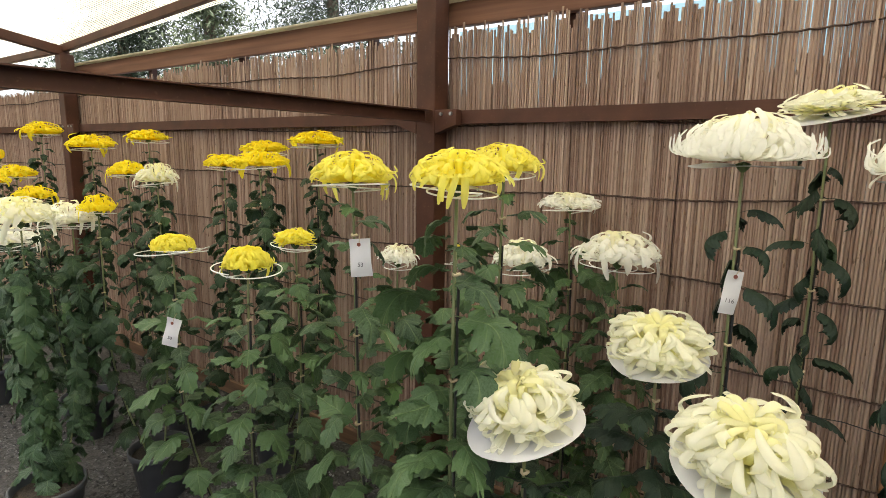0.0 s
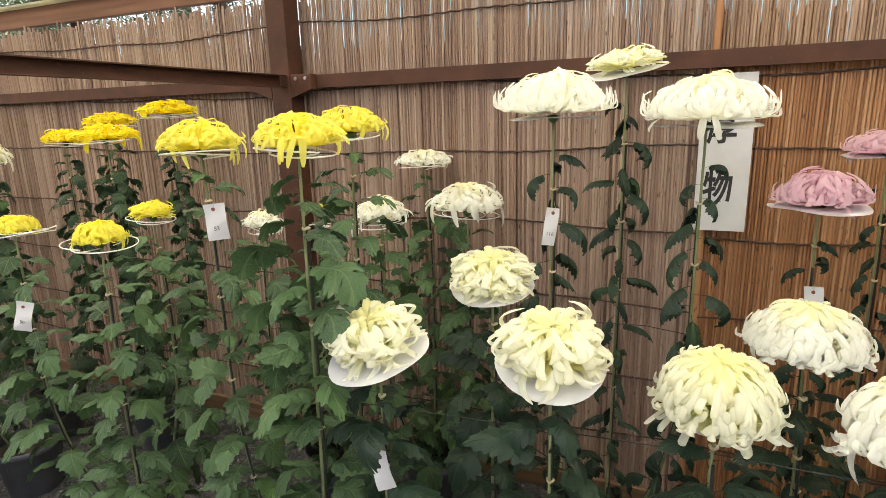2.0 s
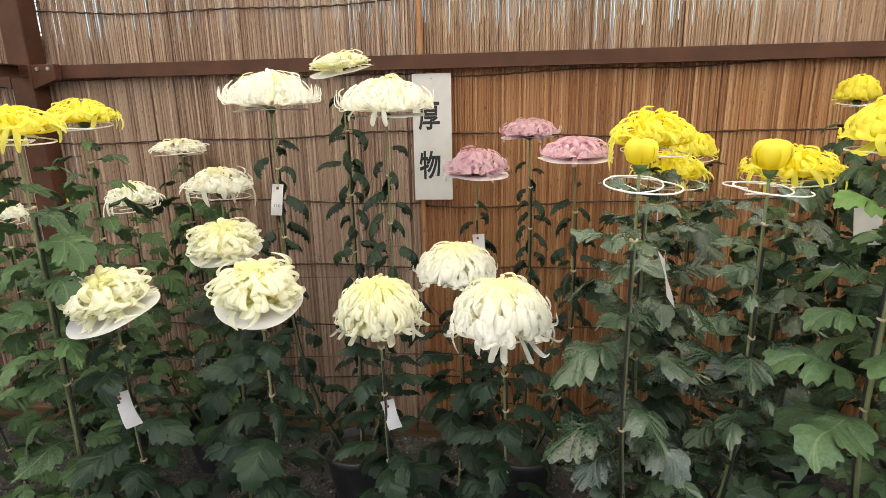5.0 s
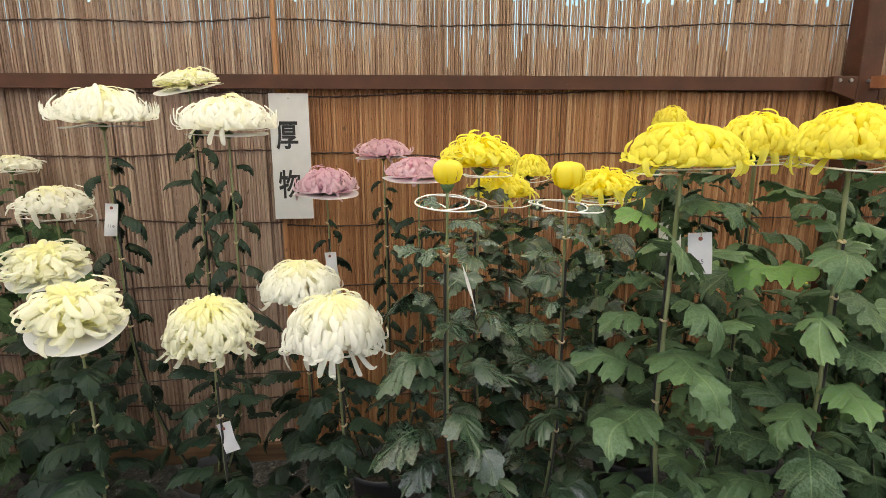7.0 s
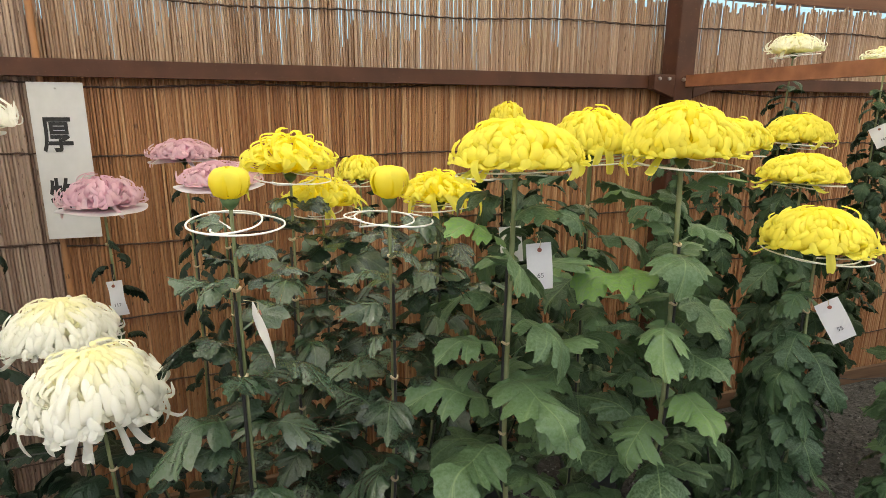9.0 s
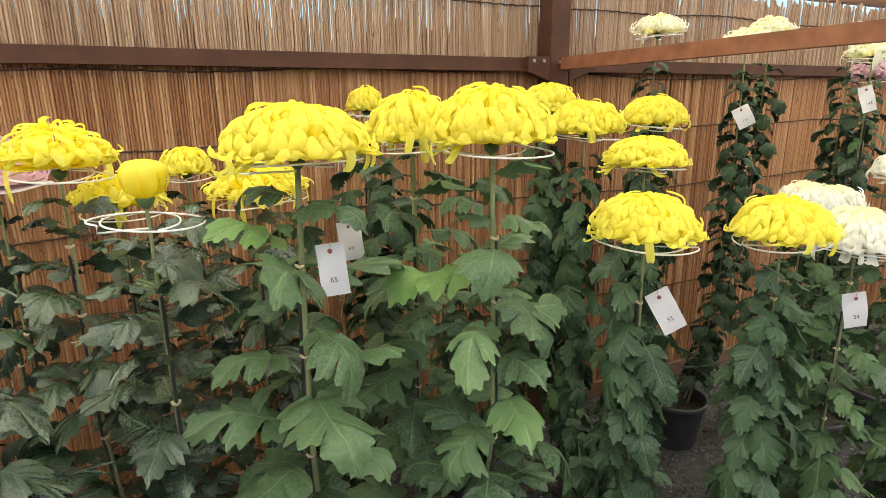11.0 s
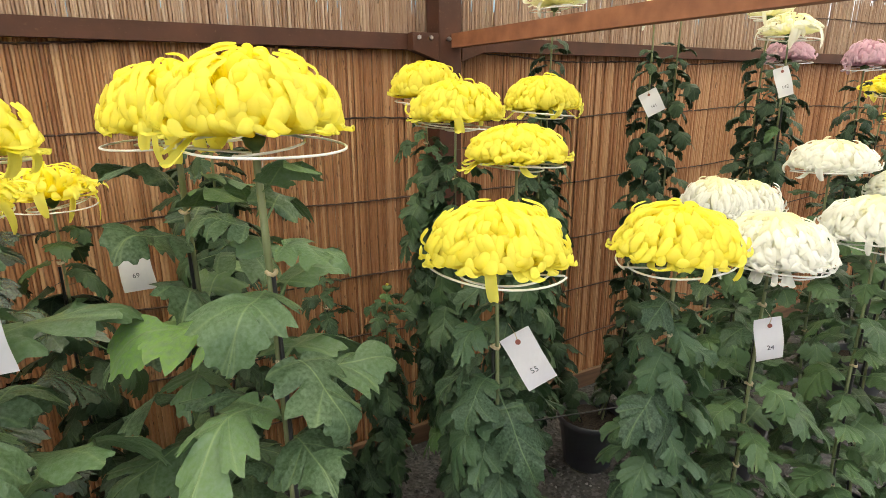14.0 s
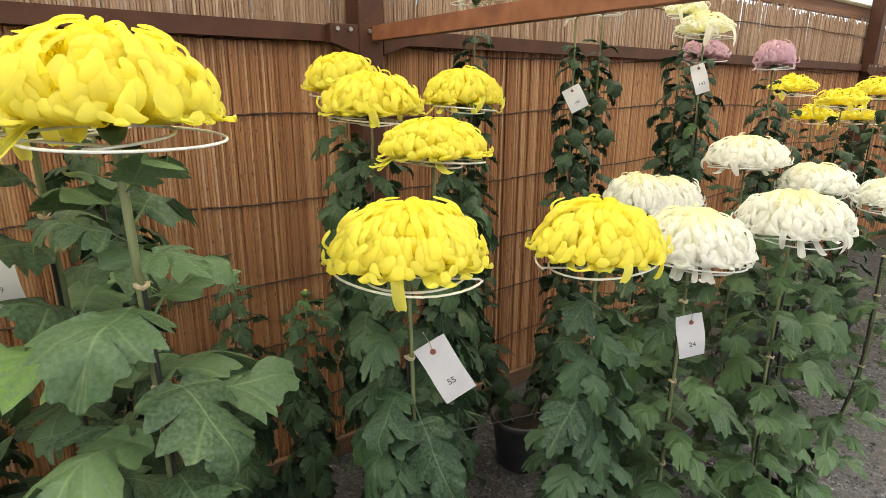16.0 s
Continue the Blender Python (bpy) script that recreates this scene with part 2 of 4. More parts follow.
def grid_mesh(name, verts, faces, uvs=None, smooth=True):
    """verts: (n, 3); faces: (m, 4); uvs: one pair for each vertex."""
    me = bpy.data.meshes.new(name)
    verts, faces = np.asarray(verts, np.float32), np.asarray(faces, np.int32)
    me.from_pydata(verts.tolist(), [], faces.tolist())
    if uvs is not None:
        layer = me.uv_layers.new(name="UVMap")
        layer.data.foreach_set("uv", np.asarray(uvs, np.float32)[faces.ravel()].ravel())
    if smooth:
        me.polygons.foreach_set("use_smooth", np.ones(len(me.polygons), bool))
    return me


def box(bm, lo, hi, bevel=0.0):
    r = bmesh.ops.create_cube(bm, size=1.0)
    c, s = [(a + b) / 2 for a, b in zip(lo, hi)], [b - a for a, b in zip(lo, hi)]
    bmesh.ops.scale(bm, vec=s, verts=r["verts"])
    bmesh.ops.translate(bm, vec=c, verts=r["verts"])
    if bevel:
        edges = list({e for v in r["verts"] for e in v.link_edges})
        bmesh.ops.bevel(bm, geom=edges, offset=bevel, segments=2, affect="EDGES", profile=0.5)
    return bm


def boxed(lo, hi, bevel=0.0):
    return box(bmesh.new(), lo, hi, bevel)


def tube(points, radii, sides=7, closed=False):
    """A tube's verts and quads along points; radii: one number, or one for each point."""
    pts = [Vector(p) for p in points]
    n = len(pts)
    radii = [radii] * n if isinstance(radii, (int, float)) else radii
    verts, faces = [], []
    for i, p in enumerate(pts):
        a, b = pts[i - 1] if (i or closed) else p, pts[(i + 1) % n] if (i < n - 1 or closed) else p
        d = (b - a).normalized()
        side = d.orthogonal().normalized() if abs(d.z) < 0.9 else Vector((1, 0, 0))
        side = (side - d * side.dot(d)).normalized()
        if abs(d.z) < 0.9:
            side = Vector((0, 0, 1)).cross(d).normalized()
        up = d.cross(side)
        for k in range(sides):
            w = 2 * math.pi * k / sides
            verts.append(p + radii[i] * (math.cos(w) * side + math.sin(w) * up))
    for i in range(n if closed else n - 1):
        for k in range(sides):
            a, b = i * sides + k, i * sides + (k + 1) % sides
            c, d = ((i + 1) % n) * sides + (k + 1) % sides, ((i + 1) % n) * sides + k
            faces.append((a, b, c, d))
    return verts, faces


def tube_mesh(name, points, radii, sides=7, closed=False):
    v, f = tube(points, radii, sides, closed)
    return grid_mesh(name, [tuple(p) for p in v], f)


def lathe(name, profile, sides=28):
    """A mesh turned round z from (radius, height) pairs."""
    verts, faces = [], []
    for r, z in profile:
        for k in range(sides):
            w = 2 * math.pi * k / sides
            verts.append((r * math.cos(w), r * math.sin(w), z))
    for i in range(len(profile) - 1):
        for k in range(sides):
            a, b = i * sides + k, i * sides + (k + 1) % sides
            faces.append((a, b, b + sides, a + sides))
    return grid_mesh(name, verts, faces)


# ---- the setting ----
def structure(ob, label, category):
    return tagged(ob, label, category, kind="structure")


bm = bmesh.new()
bmesh.ops.create_grid(bm, x_segments=60, y_segments=60, size=60)
structure(part("ground", bm, GRAVEL), "dark grey gravel ground with scattered soil", "ground")

PX, PY, PZ = -1.615, 1.96, 1.7225      # post line and rail height
POSTS = (-5.2, PX, 2.58, 7.5)


def roof_at(x):
    """The height of the roof over the post line, which climbs along the first bay."""
    return float(np.interp(x, (-5.2, PX), (2.33, 2.54)))


def steel_post(x):
    ob = part("post", boxed((-0.05, -0.05, 0), (0.05, 0.05, roof_at(x) - 0.045), 0.006), STEEL, at=pose(x, PY, 0))
    structure(ob, "square brown-painted steel post of the shelter", "post")
    for s in (-1, 1):
        bm = boxed((min(s * 0.051, s * 0.16), -0.05, -0.034), (max(s * 0.051, s * 0.16), -0.009, 0.03), 0.003)
        for vert in bm.verts:
            if vert.co.z < 0 and abs(vert.co.x) < 0.1:
                vert.co.z -= 0.035
        plate = part("bracket", bm, STEEL, ob, at=pose(0, 0, PZ))
        for k in (0.085, 0.135):
            bm = bmesh.new()
            bmesh.ops.create_cone(bm, cap_ends=True, segments=6, radius1=0.0085, radius2=0.0075, depth=0.012)
            part("bolt", bm, BOLT, ob, "zinc hex bolt", pose(s * k, -0.052, PZ + 0.012, 90))
    bm = bmesh.new()
    bmesh.ops.create_cone(bm, cap_ends=True, segments=6, radius1=0.0085, radius2=0.0075, depth=0.012)
    part("bolt", bm, BOLT, ob, "zinc hex bolt", pose(-0.01, -0.056, PZ + 0.01, 90))
    return ob


for x in POSTS:
    steel_post(x)


def channel(length, height, depth):
    """A lipped steel channel along x, open to the back, with its face at y = 0."""
    t, h = 0.004, height / 2
    edge = ((0, -h), (depth, -h), (depth, -h + t), (t, -h + t), (t, h - t), (depth, h - t), (depth, h), (0, h))
    bm = bmesh.new()
    near, far = ([bm.verts.new((x, y, z)) for y, z in edge] for x in (0, length))
    for i in range(8):
        bm.faces.new((near[i], near[(i + 1) % 8], far[(i + 1) % 8], far[i]))
    bm.faces.new(near[::-1])
    bm.faces.new(far)
    bmesh.ops.recalc_face_normals(bm, faces=bm.faces)
    return bm


ends = (-9.0,) + POSTS + (10.5,)
for a, b in zip(ends, ends[1:]):
    ob = part("rail", channel(b - a - 0.104, 0.055, 0.04), STEEL, at=pose(a + 0.052, PY - 0.004, PZ))
    structure(ob, "dark brown steel channel rail of the fence", "rail")
for x in POSTS[1:3]:
    ob = part("tie_beam", channel(5.06, 0.05, 0.04), RUST if x > 0 else STEEL, at=pose(x + 0.0, PY - 0.056, PZ + 0.004, 0, 0, -90))
    structure(ob, "brown steel tie beam crossing the aisle", "beam")
SLOPE = 0.17
for x in POSTS:
    structure(part("roof_beam", boxed((-0.03, -3.0, -0.035), (0.03, 0.0, 0.035), 0.004), STEEL, at=pose(x, PY + 0.03, roof_at(x) - 0.03, -math.degrees(math.atan(SLOPE)))),
              "brown steel roof beam over a post", "beam")
for y in (PY, 1.05, 0.1, -0.9):
    for a, b in ((-14, -5.2), (-5.2, PX), (PX, 12)):
        z0, z1 = (roof_at(x) + SLOPE * (PY - y) for x in (a, b))
        bm = boxed((0, -0.022, -0.028), (math.hypot(b - a, z1 - z0), 0.022, 0.028), 0.003)
        structure(part("purlin", bm, STEEL, at=pose(a, y, z0, 0, -math.degrees(math.atan2(z1 - z0, b - a)))),
                  "long brown steel purlin under the roof matting", "beam")
structure(part("top_rail", boxed((-14, -0.02, -0.05), (10.5, 0.02, 0.05), 0.004), TIMBER, at=pose(0, 2.075, 2.162)),
          "brown timber rail along the top of the fence", "rail")
structure(part("eave_strip", boxed((-14, -0.06, 0), (10.5, 0.09, 0.012), 0.002), MATTING, at=pose(0, 2.075, 2.214)),
          "pale weathered strip along the top of the fence", "trim")
for i in range(7):
    x = -4.2 + i * 1.05
    structure(part("fence_stud", boxed((-0.022, -0.02, 0), (0.022, 0.02, 2.16), 0.003), STEEL, at=pose(x, 2.12, 0)),
              "narrow brown stud behind the reed screen", "post")

# roof matting in strips of fine slats
# The unseen stretch over the aisle is added to filter daylight.
v, f = [], []
for k in range(212):
    y = PY + 0.14 - k * 0.0145
    b, w = len(v), 0.0069
    for x in (-14, -5.2, PX, 12):
        z = roof_at(x) + 0.035 + SLOPE * (PY - y)
        v += [(x, y - w, z), (x, y + w, z + 0.001)]
    f += [(b + i, b + i + 2, b + i + 3, b + i + 1) for i in (0, 2, 4)]
structure(part("ceiling", grid_mesh("ceiling", v, f, smooth=False), MATTING), "pale translucent slatted matting roof", "roof")


def reed_screen(x0, x1, z0, z1, y, kind, gap, uneven, seed):
    """Upright reeds side by side, each leaning a little, with nodes along it."""
    r = np.random.default_rng(seed)
    xs, x, last = [], x0, 0.004
    while x < x1:
        d = r.uniform(0.0042, 0.0074)
        x += (d + last) * (r.uniform(0.72, 0.88) if gap > 0 else r.uniform(0.78, 0.95))
        if gap > 0:
            x += (d + last) * r.uniform(0.0, 0.03 + gap) + (r.uniform(0.001, 0.0026) if r.random() < 0.08 else 0)
        xs.append((x, d))
        last = d
    n, rows, sides = len(xs), 6, 6
    cx, rad = np.array([a for a, _ in xs]), np.array([d for _, d in xs])
    slack = 0.35 if gap > 0 else 0.1
    lean, top = r.normal(0, 0.0045 * slack, n), z1 + r.normal(0, uneven, n) - np.abs(r.normal(0, uneven * 1.5, n))
    cy = y + r.normal(0, 0.0025, n)
    bend = r.normal(0, 0.0018 * slack, n)
    t = np.linspace(0, 1, rows)
    Z = z0 + t[None, :] * (top - z0)[:, None]
    X = cx[:, None] + lean[:, None] * (t - 0.5)[None, :] + bend[:, None] * np.sin(t * 9 + cx[:, None] * 40)
    R = rad[:, None] * (1.0 - 0.1 * t[None, :] - (0.09 if gap > 0 else 0.0) * t[None, :] ** 5)
    w = np.arange(sides) * 2 * np.pi / sides + 0.3
    V = np.empty((n, rows, sides, 3))
    V[..., 0] = X[..., None] + R[..., None] * np.cos(w)
    V[..., 1] = cy[:, None, None] + R[..., None] * np.sin(w)
    V[..., 2] = Z[..., None]
    i, k = np.meshgrid(np.arange(rows - 1), np.arange(sides), indexing="ij")
    q = np.stack([i * sides + k, i * sides + (k + 1) % sides, (i + 1) * sides + (k + 1) % sides, (i + 1) * sides + k], -1).reshape(-1, 4)
    F = (np.arange(n)[:, None, None] * rows * sides + q[None]).reshape(-1, 4)
    return grid_mesh("reeds", V.reshape(-1, 3), F)


def binding(x0, x1, z, y, seed):
    r = random.Random(seed)
    n = int((x1 - x0) / 0.03)
    a, b = r.uniform(0, 6), r.uniform(0.6, 1.1)
    pts = []
    for i in range(n + 1):
        x = x0 + (x1 - x0) * i / n
        pts.append((x, y - 0.004 * (i % 2), z + 0.013 * math.sin(x * 2.3 * b + a) + 0.006 * math.sin(x * 7.1 + 2 * a) + 0.0025 * (i % 2)))
    return tube_mesh("binding", pts, 0.0033, 5)


SCREENS = ((-9.0, -3.9, "old", "greyish weathered", 2.05), (-3.9, PX, "old", "greyish weathered", 2.09), (PX, 0.085, "old", "greyish weathered", 2.1),
           (0.085, 2.58, "new", "golden brown", 2.1), (2.58, 10.0, "new", "golden brown", 2.1))
for i, (a, b, kind, word, top) in enumerate(SCREENS):
    e = new("wall_reed", None)
    e.matrix_basis = pose(0, 0, 0)
    structure(e, word + " reed screen wall bound with twisted wire", "reed fence")
    ob = part("reeds", reed_screen(a, b, 0.05, top, 2.03, kind, 0.012, 0.014, 10 + i), REED["greyer" if kind == "new" else kind], e)
    ob["kind"] = "stuff"
    ob = part("reeds", reed_screen(a, b, 1.5, 1.9, 2.046, kind, 0.012, 0.028, 50 + i), REED[kind], e)
    ob["kind"] = "stuff"
    ob = part("reeds", reed_screen(a, b, 0.05, 1.715, 2.008, kind, -0.1, 0.004, 30 + i), REED[kind], e)
    ob["kind"] = "stuff"
    for k, z in enumerate((0.3, 0.57, 0.84, 1.137, 1.43, 1.682)):
        part("binding_wire", binding(a, b, z, 2.0, 7 * i + k), BIND, e, "dark twisted binding wire")
    part("binding_wire", binding(a, b, 1.965, 2.022, 7 * i + 99), BIND, e, "dark twisted binding wire")
structure(part("baseboard", boxed((-9, -0.012, 0), (10, 0.012, 0.09), 0.004), BOARD, at=pose(0, 1.985, 0)), "rough brown board along the foot of the fence", "board")
# unseen screens added behind the aisle and at its ends to cut fill light
for name, lo, hi in (("wall_aisle", (-9, -3.3, 0), (10, -3.2, 2.5)), ("wall_west", (-9.1, -3.2, 0), (-9.0, 1.9, 2.2)), ("wall_east", (10.0, -3.2, 0), (10.1, 1.9, 2.2))):
    structure(part(name, boxed(lo, hi), BOARD), "unseen brown board screen added to hold back fill light", "wall")
# the golden pole where two screens meet
ob = part("bamboo_pole", tube_mesh("pole", [(0.085, 2.0, 0.02), (0.083, 2.0, 0.8), (0.088, 2.0, 1.6), (0.085, 2.012, 2.1)], 0.011, 8), REED["new"])
tagged(ob, "slim golden bamboo pole joining two reed screens", "bamboo pole")


# ---- blooms ----
def bezier(p, s):
    p = np.asarray(p, float)
    s = s[:, None]
    return ((1 - s) ** 3) * p[0] + 3 * s * (1 - s) ** 2 * p[1] + 3 * s * s * (1 - s) * p[2] + s ** 3 * p[3]


# petals, half width and curl across a petal, reach from the crown in degrees, share of inner petals, unevenness
BLOOMS = {"dome": (430, 0.064, 1.15, 98, 0.88, 0.1), "mum": (480, 0.055, 1.15, 106, 0.87, 0.1), "loose": (175, 0.08, 1.1, 70, 0.56, 0.11),
          "flat": (290, 0.052, 1.0, 92, 0.82, 0.14), "spider": (160, 0.064, 1.1, 94, 0.72, 0.1), "bud": (26, 0.3, 0.9, 88, 2.0, 0.0)}


def bloom(R, H, style, seed, close):
    """Overlapping petals round z; the foot is at z = 0, the crown at H. Far from the aisle there are fewer, broader ones."""
    r = np.random.default_rng(seed)
    n, width, cup, reach, rim, uneven = BLOOMS[style]
    if not close and style != "bud":
        n, width = int(n * 0.66), width * 1.2
    S = np.array([0, 0.28, 0.48, 0.6, 0.7, 0.79, 0.87, 0.935, 0.98, 1.0])
    across = np.array([-1.0, -0.5, 0.0, 0.5, 1.0]) if close else np.array([-1.0, -0.38, 0.38, 1.0])
    # a narrow foot, a broad spoon and a rounded tip
    shape = np.array([0.35, 0.52, 0.74, 0.88, 0.98, 1.0, 1.0, 0.94, 0.76, 0.5])

    slim = np.array([0.35, 0.52, 0.72, 0.84, 0.9, 0.9, 0.82, 0.66, 0.42, 0.2])

    def skin(a, f=1.0):
        """A point of the dome, a radians from its crown."""
        c, full = math.cos(a), 0.9 if style in ("dome", "mum") else 1.0
        return (R * 0.93 * f * max(math.sin(max(a, 0.0)), 0.0) ** full, H * (0.2 + (0.8 * c ** full * f if c > 0 else 0.35 * c)))

    V, U = [], []
    for i in range(n):
        u = (i + 0.5) / n
        phi = i * 2.39996 + r.normal(0, 0.25)
        w0 = width * R * r.uniform(0.8, 1.25) * (0.75 + 0.35 * min(u / rim, 1.0))
        turn, k = 0.14, r.random()
        if style == "bud":
            a = 0.5 + u
            p = [(0.1 * R, 0.03 * H), (R * 1.15 * math.sin(a), 0.06 * H), (R * 1.12 * math.sin(a), 1.0 * H), (R * (0.1 + 0.3 * u), H * (0.98 - 0.06 * u))]
        elif u < rim:
            # hooded petals that close over one another towards the crown
            th = math.radians(reach) * (u / rim) ** 0.58 + r.normal(0, 0.05)
            f = 0.88 + 0.09 * u / rim + r.normal(0, uneven * 0.45)
            climb, tip, swell = r.uniform(0.14, 0.46), r.uniform(0.82, 1.02), 1.21
            if style == "loose":
                tip, swell = r.uniform(0.55, 0.85), 1.36
                th, f, climb, turn, w0 = th + 0.14, f * r.uniform(0.92, 1.08), r.uniform(0.15, 0.5), 0.32, w0 * 1.1
            if style == "spider":
                tip, swell = r.uniform(0.62, 0.98), 1.28
            p = [(0.04 * R, 0.12 * H), skin(th + 0.36, 0.68), skin(th + 0.16, f * swell), skin(max(th - climb, 0.02), f * tip)]
        elif style == "loose":
            # long ribbons that roll back on themselves, some flat on the collar
            e, turn = R * r.uniform(0.78, 1.02), 0.45
            lift = H * r.uniform(0.05, 0.55)
            p = [(0.08 * R, 0.16 * H), (0.6 * R, 0.2 * H + lift * 0.6), (e * 1.55, lift), (e * r.uniform(0.4, 0.75), lift + H * r.uniform(0.15, 0.4))]
            if k < 0.25:
                p = [(0.08 * R, 0.14 * H), (0.5 * R, 0.3 * H), (e * 0.9, 0.04 * H), (e * r.uniform(1.0, 1.1), H * r.uniform(0.03, 0.14))]
                w0 *= 0.8
        elif style == "flat":
            e = R * r.uniform(0.84, 0.99)
            p = [(0.1 * R, 0.2 * H), (0.6 * R, 0.38 * H), (e * 1.14, -0.08 * H), (e * 1.02, H * r.uniform(0.25, 0.66))]
            if k < 0.07:
                p[2], p[3] = (e * 0.98, 0.0), (e * 0.95, -H * r.uniform(0.1, 0.25))
        elif style == "spider":
            e, turn = R * r.uniform(0.74, 1.0), 0.25
            p = [(0.08 * R, 0.15 * H), (0.45 * R, 0.5 * H), (e * 0.95, 0.5 * H), (e * r.uniform(0.98, 1.1), H * r.uniform(0.05, 0.4))]
            if k < 0.14:
                p[2], p[3] = (e * 1.1, 0.5 * H), (e * r.uniform(0.9, 1.04), -H * r.uniform(0.0, 0.5))
            elif k < 0.7:
                p[2], p[3] = (e * 1.25, 0.16 * H), (e * r.uniform(0.8, 0.95), H * r.uniform(0.35, 0.6))
        else:
            # spooned rim petals: turned up, lying out, or drooping below the ring
            e = R * r.uniform(0.82, 1.0)
            p = [(0.1 * R, 0.16 * H), (0.6 * R, 0.2 * H + 0.2 * H * k), (e * 1.16, -0.04 * H), (e * r.uniform(0.92, 1.06), H * r.uniform(0.12, 0.4))]
            droop = 0.09 if style == "dome" else 0.3
            if k < droop:
                p[1], p[2], p[3] = (0.6 * R, 0.42 * H), (e * 1.14, 0.3 * H), (e * r.uniform(0.84, 1.0), -H * r.uniform(0.0, 0.24))
                if r.random() < 0.45:
                    p[2], p[3] = (e * 0.98, -0.35 * H), (e * 1.12, -H * r.uniform(0.0, 0.16))
        path = bezier(p, S)
        d = np.gradient(path, S, axis=0)
        d /= np.linalg.norm(d, axis=1)[:, None] + 1e-9
        normal = np.stack([-d[:, 1], d[:, 0]], 1)     # towards the axis and up
        prof = (shape if u < rim or style == "dome" else slim) * w0
        twist = r.normal(0, turn) * S ** 2 + r.normal(0, 0.05)
        wave = 0.06 * w0 * math.sin(20 * u)
        for j in range(len(S)):
            for a in across:
                hood = cup * (0.75 + 0.45 * S[j] ** 4)
                lat = prof[j] * math.sin(a * hood) / math.sin(min(hood, 1.5))
                inward = prof[j] * (1 - math.cos(a * hood)) / hood + wave * a * S[j]
                rr, zz = path[j] + normal[j] * inward
                ang = phi + twist[j]
                V.append((rr * math.cos(ang) - lat * math.sin(ang), rr * math.sin(ang) + lat * math.cos(ang), zz))
                U.append((min(u / max(rim, 0.6), 1.0), S[j]))
    k, a = len(S), len(across)
    i, j = np.meshgrid(np.arange(k - 1), np.arange(a - 1), indexing="ij")
    q = np.stack([i * a + j, i * a + j + 1, (i + 1) * a + j + 1, (i + 1) * a + j], -1).reshape(-1, 4)
    return np.array(V).reshape(n, k * a, 3), np.array(U).reshape(n, k * a, 2), q


def add_bloom(h, root, at, seed, apart):
    """The bloom as one part; where it stands near the aisle, its outer petals are pieces under it."""
    V, U, q = bloom(h["wide"] / 2, h["tall"], h["style"], seed, h["y"] < 1.35 and -1.9 < h["x"] < 3.0)
    n, size = V.shape[:2]
    core = int(n * 0.6) if apart else n
    F = (np.arange(core)[:, None, None] * size + q[None]).reshape(-1, 4)
    mat = PETAL[h["tint"]]
    ob = part("bloom", grid_mesh("bloom", V[:core].reshape(-1, 3), F, U[:core].reshape(-1, 2)), mat, root, at=at)
    ob["kind"] = "stuff"
    for k in range(core, n):
        part("petal", grid_mesh("petal", V[k], q, U[k]), mat, ob)


# ---- leaves ----
def leaf_rows(lobes):
    """Rows of a leaf from its base to its tip, each along a side vein: foot on the midrib, angle and length."""
    rows = [(0.0, 90.0, 0.013), (0.2, 90.0, 0.014)]
    count = 38
    for k in range(count):
        t = k / (count - 1)
        bay = math.exp(-((t - 0.31) / 0.04) ** 2) * 0.62 + math.exp(-((t - 0.69) / 0.04) ** 2) * 0.6
        length = float(np.interp(t, (0, 0.06, 0.14, 0.29, 0.36, 0.55, 0.67, 0.74, 1.0), (0.04, 0.2, 0.26, 0.28, 0.33, 0.345, 0.32, 0.24, 0.275)))
        tooth = 1.0 + 0.1 * math.cos(2 * math.pi * (t * 9 + 0.1)) * min(1.0, 8 * t)
        # the veins of a lobe fan out from its foot
        foot = float(np.interp(t, (0, 0.29, 0.33, 0.67, 0.71, 1.0), (0.21, 0.3, 0.385, 0.52, 0.6, 0.735)))
        angle = float(np.interp(t, (0, 0.29, 0.33, 0.67, 0.71, 1.0), (112, 52, 78, 34, 62, 0)))
        rows.append((foot, angle, length * (1 - bay * lobes) * tooth))
    return rows


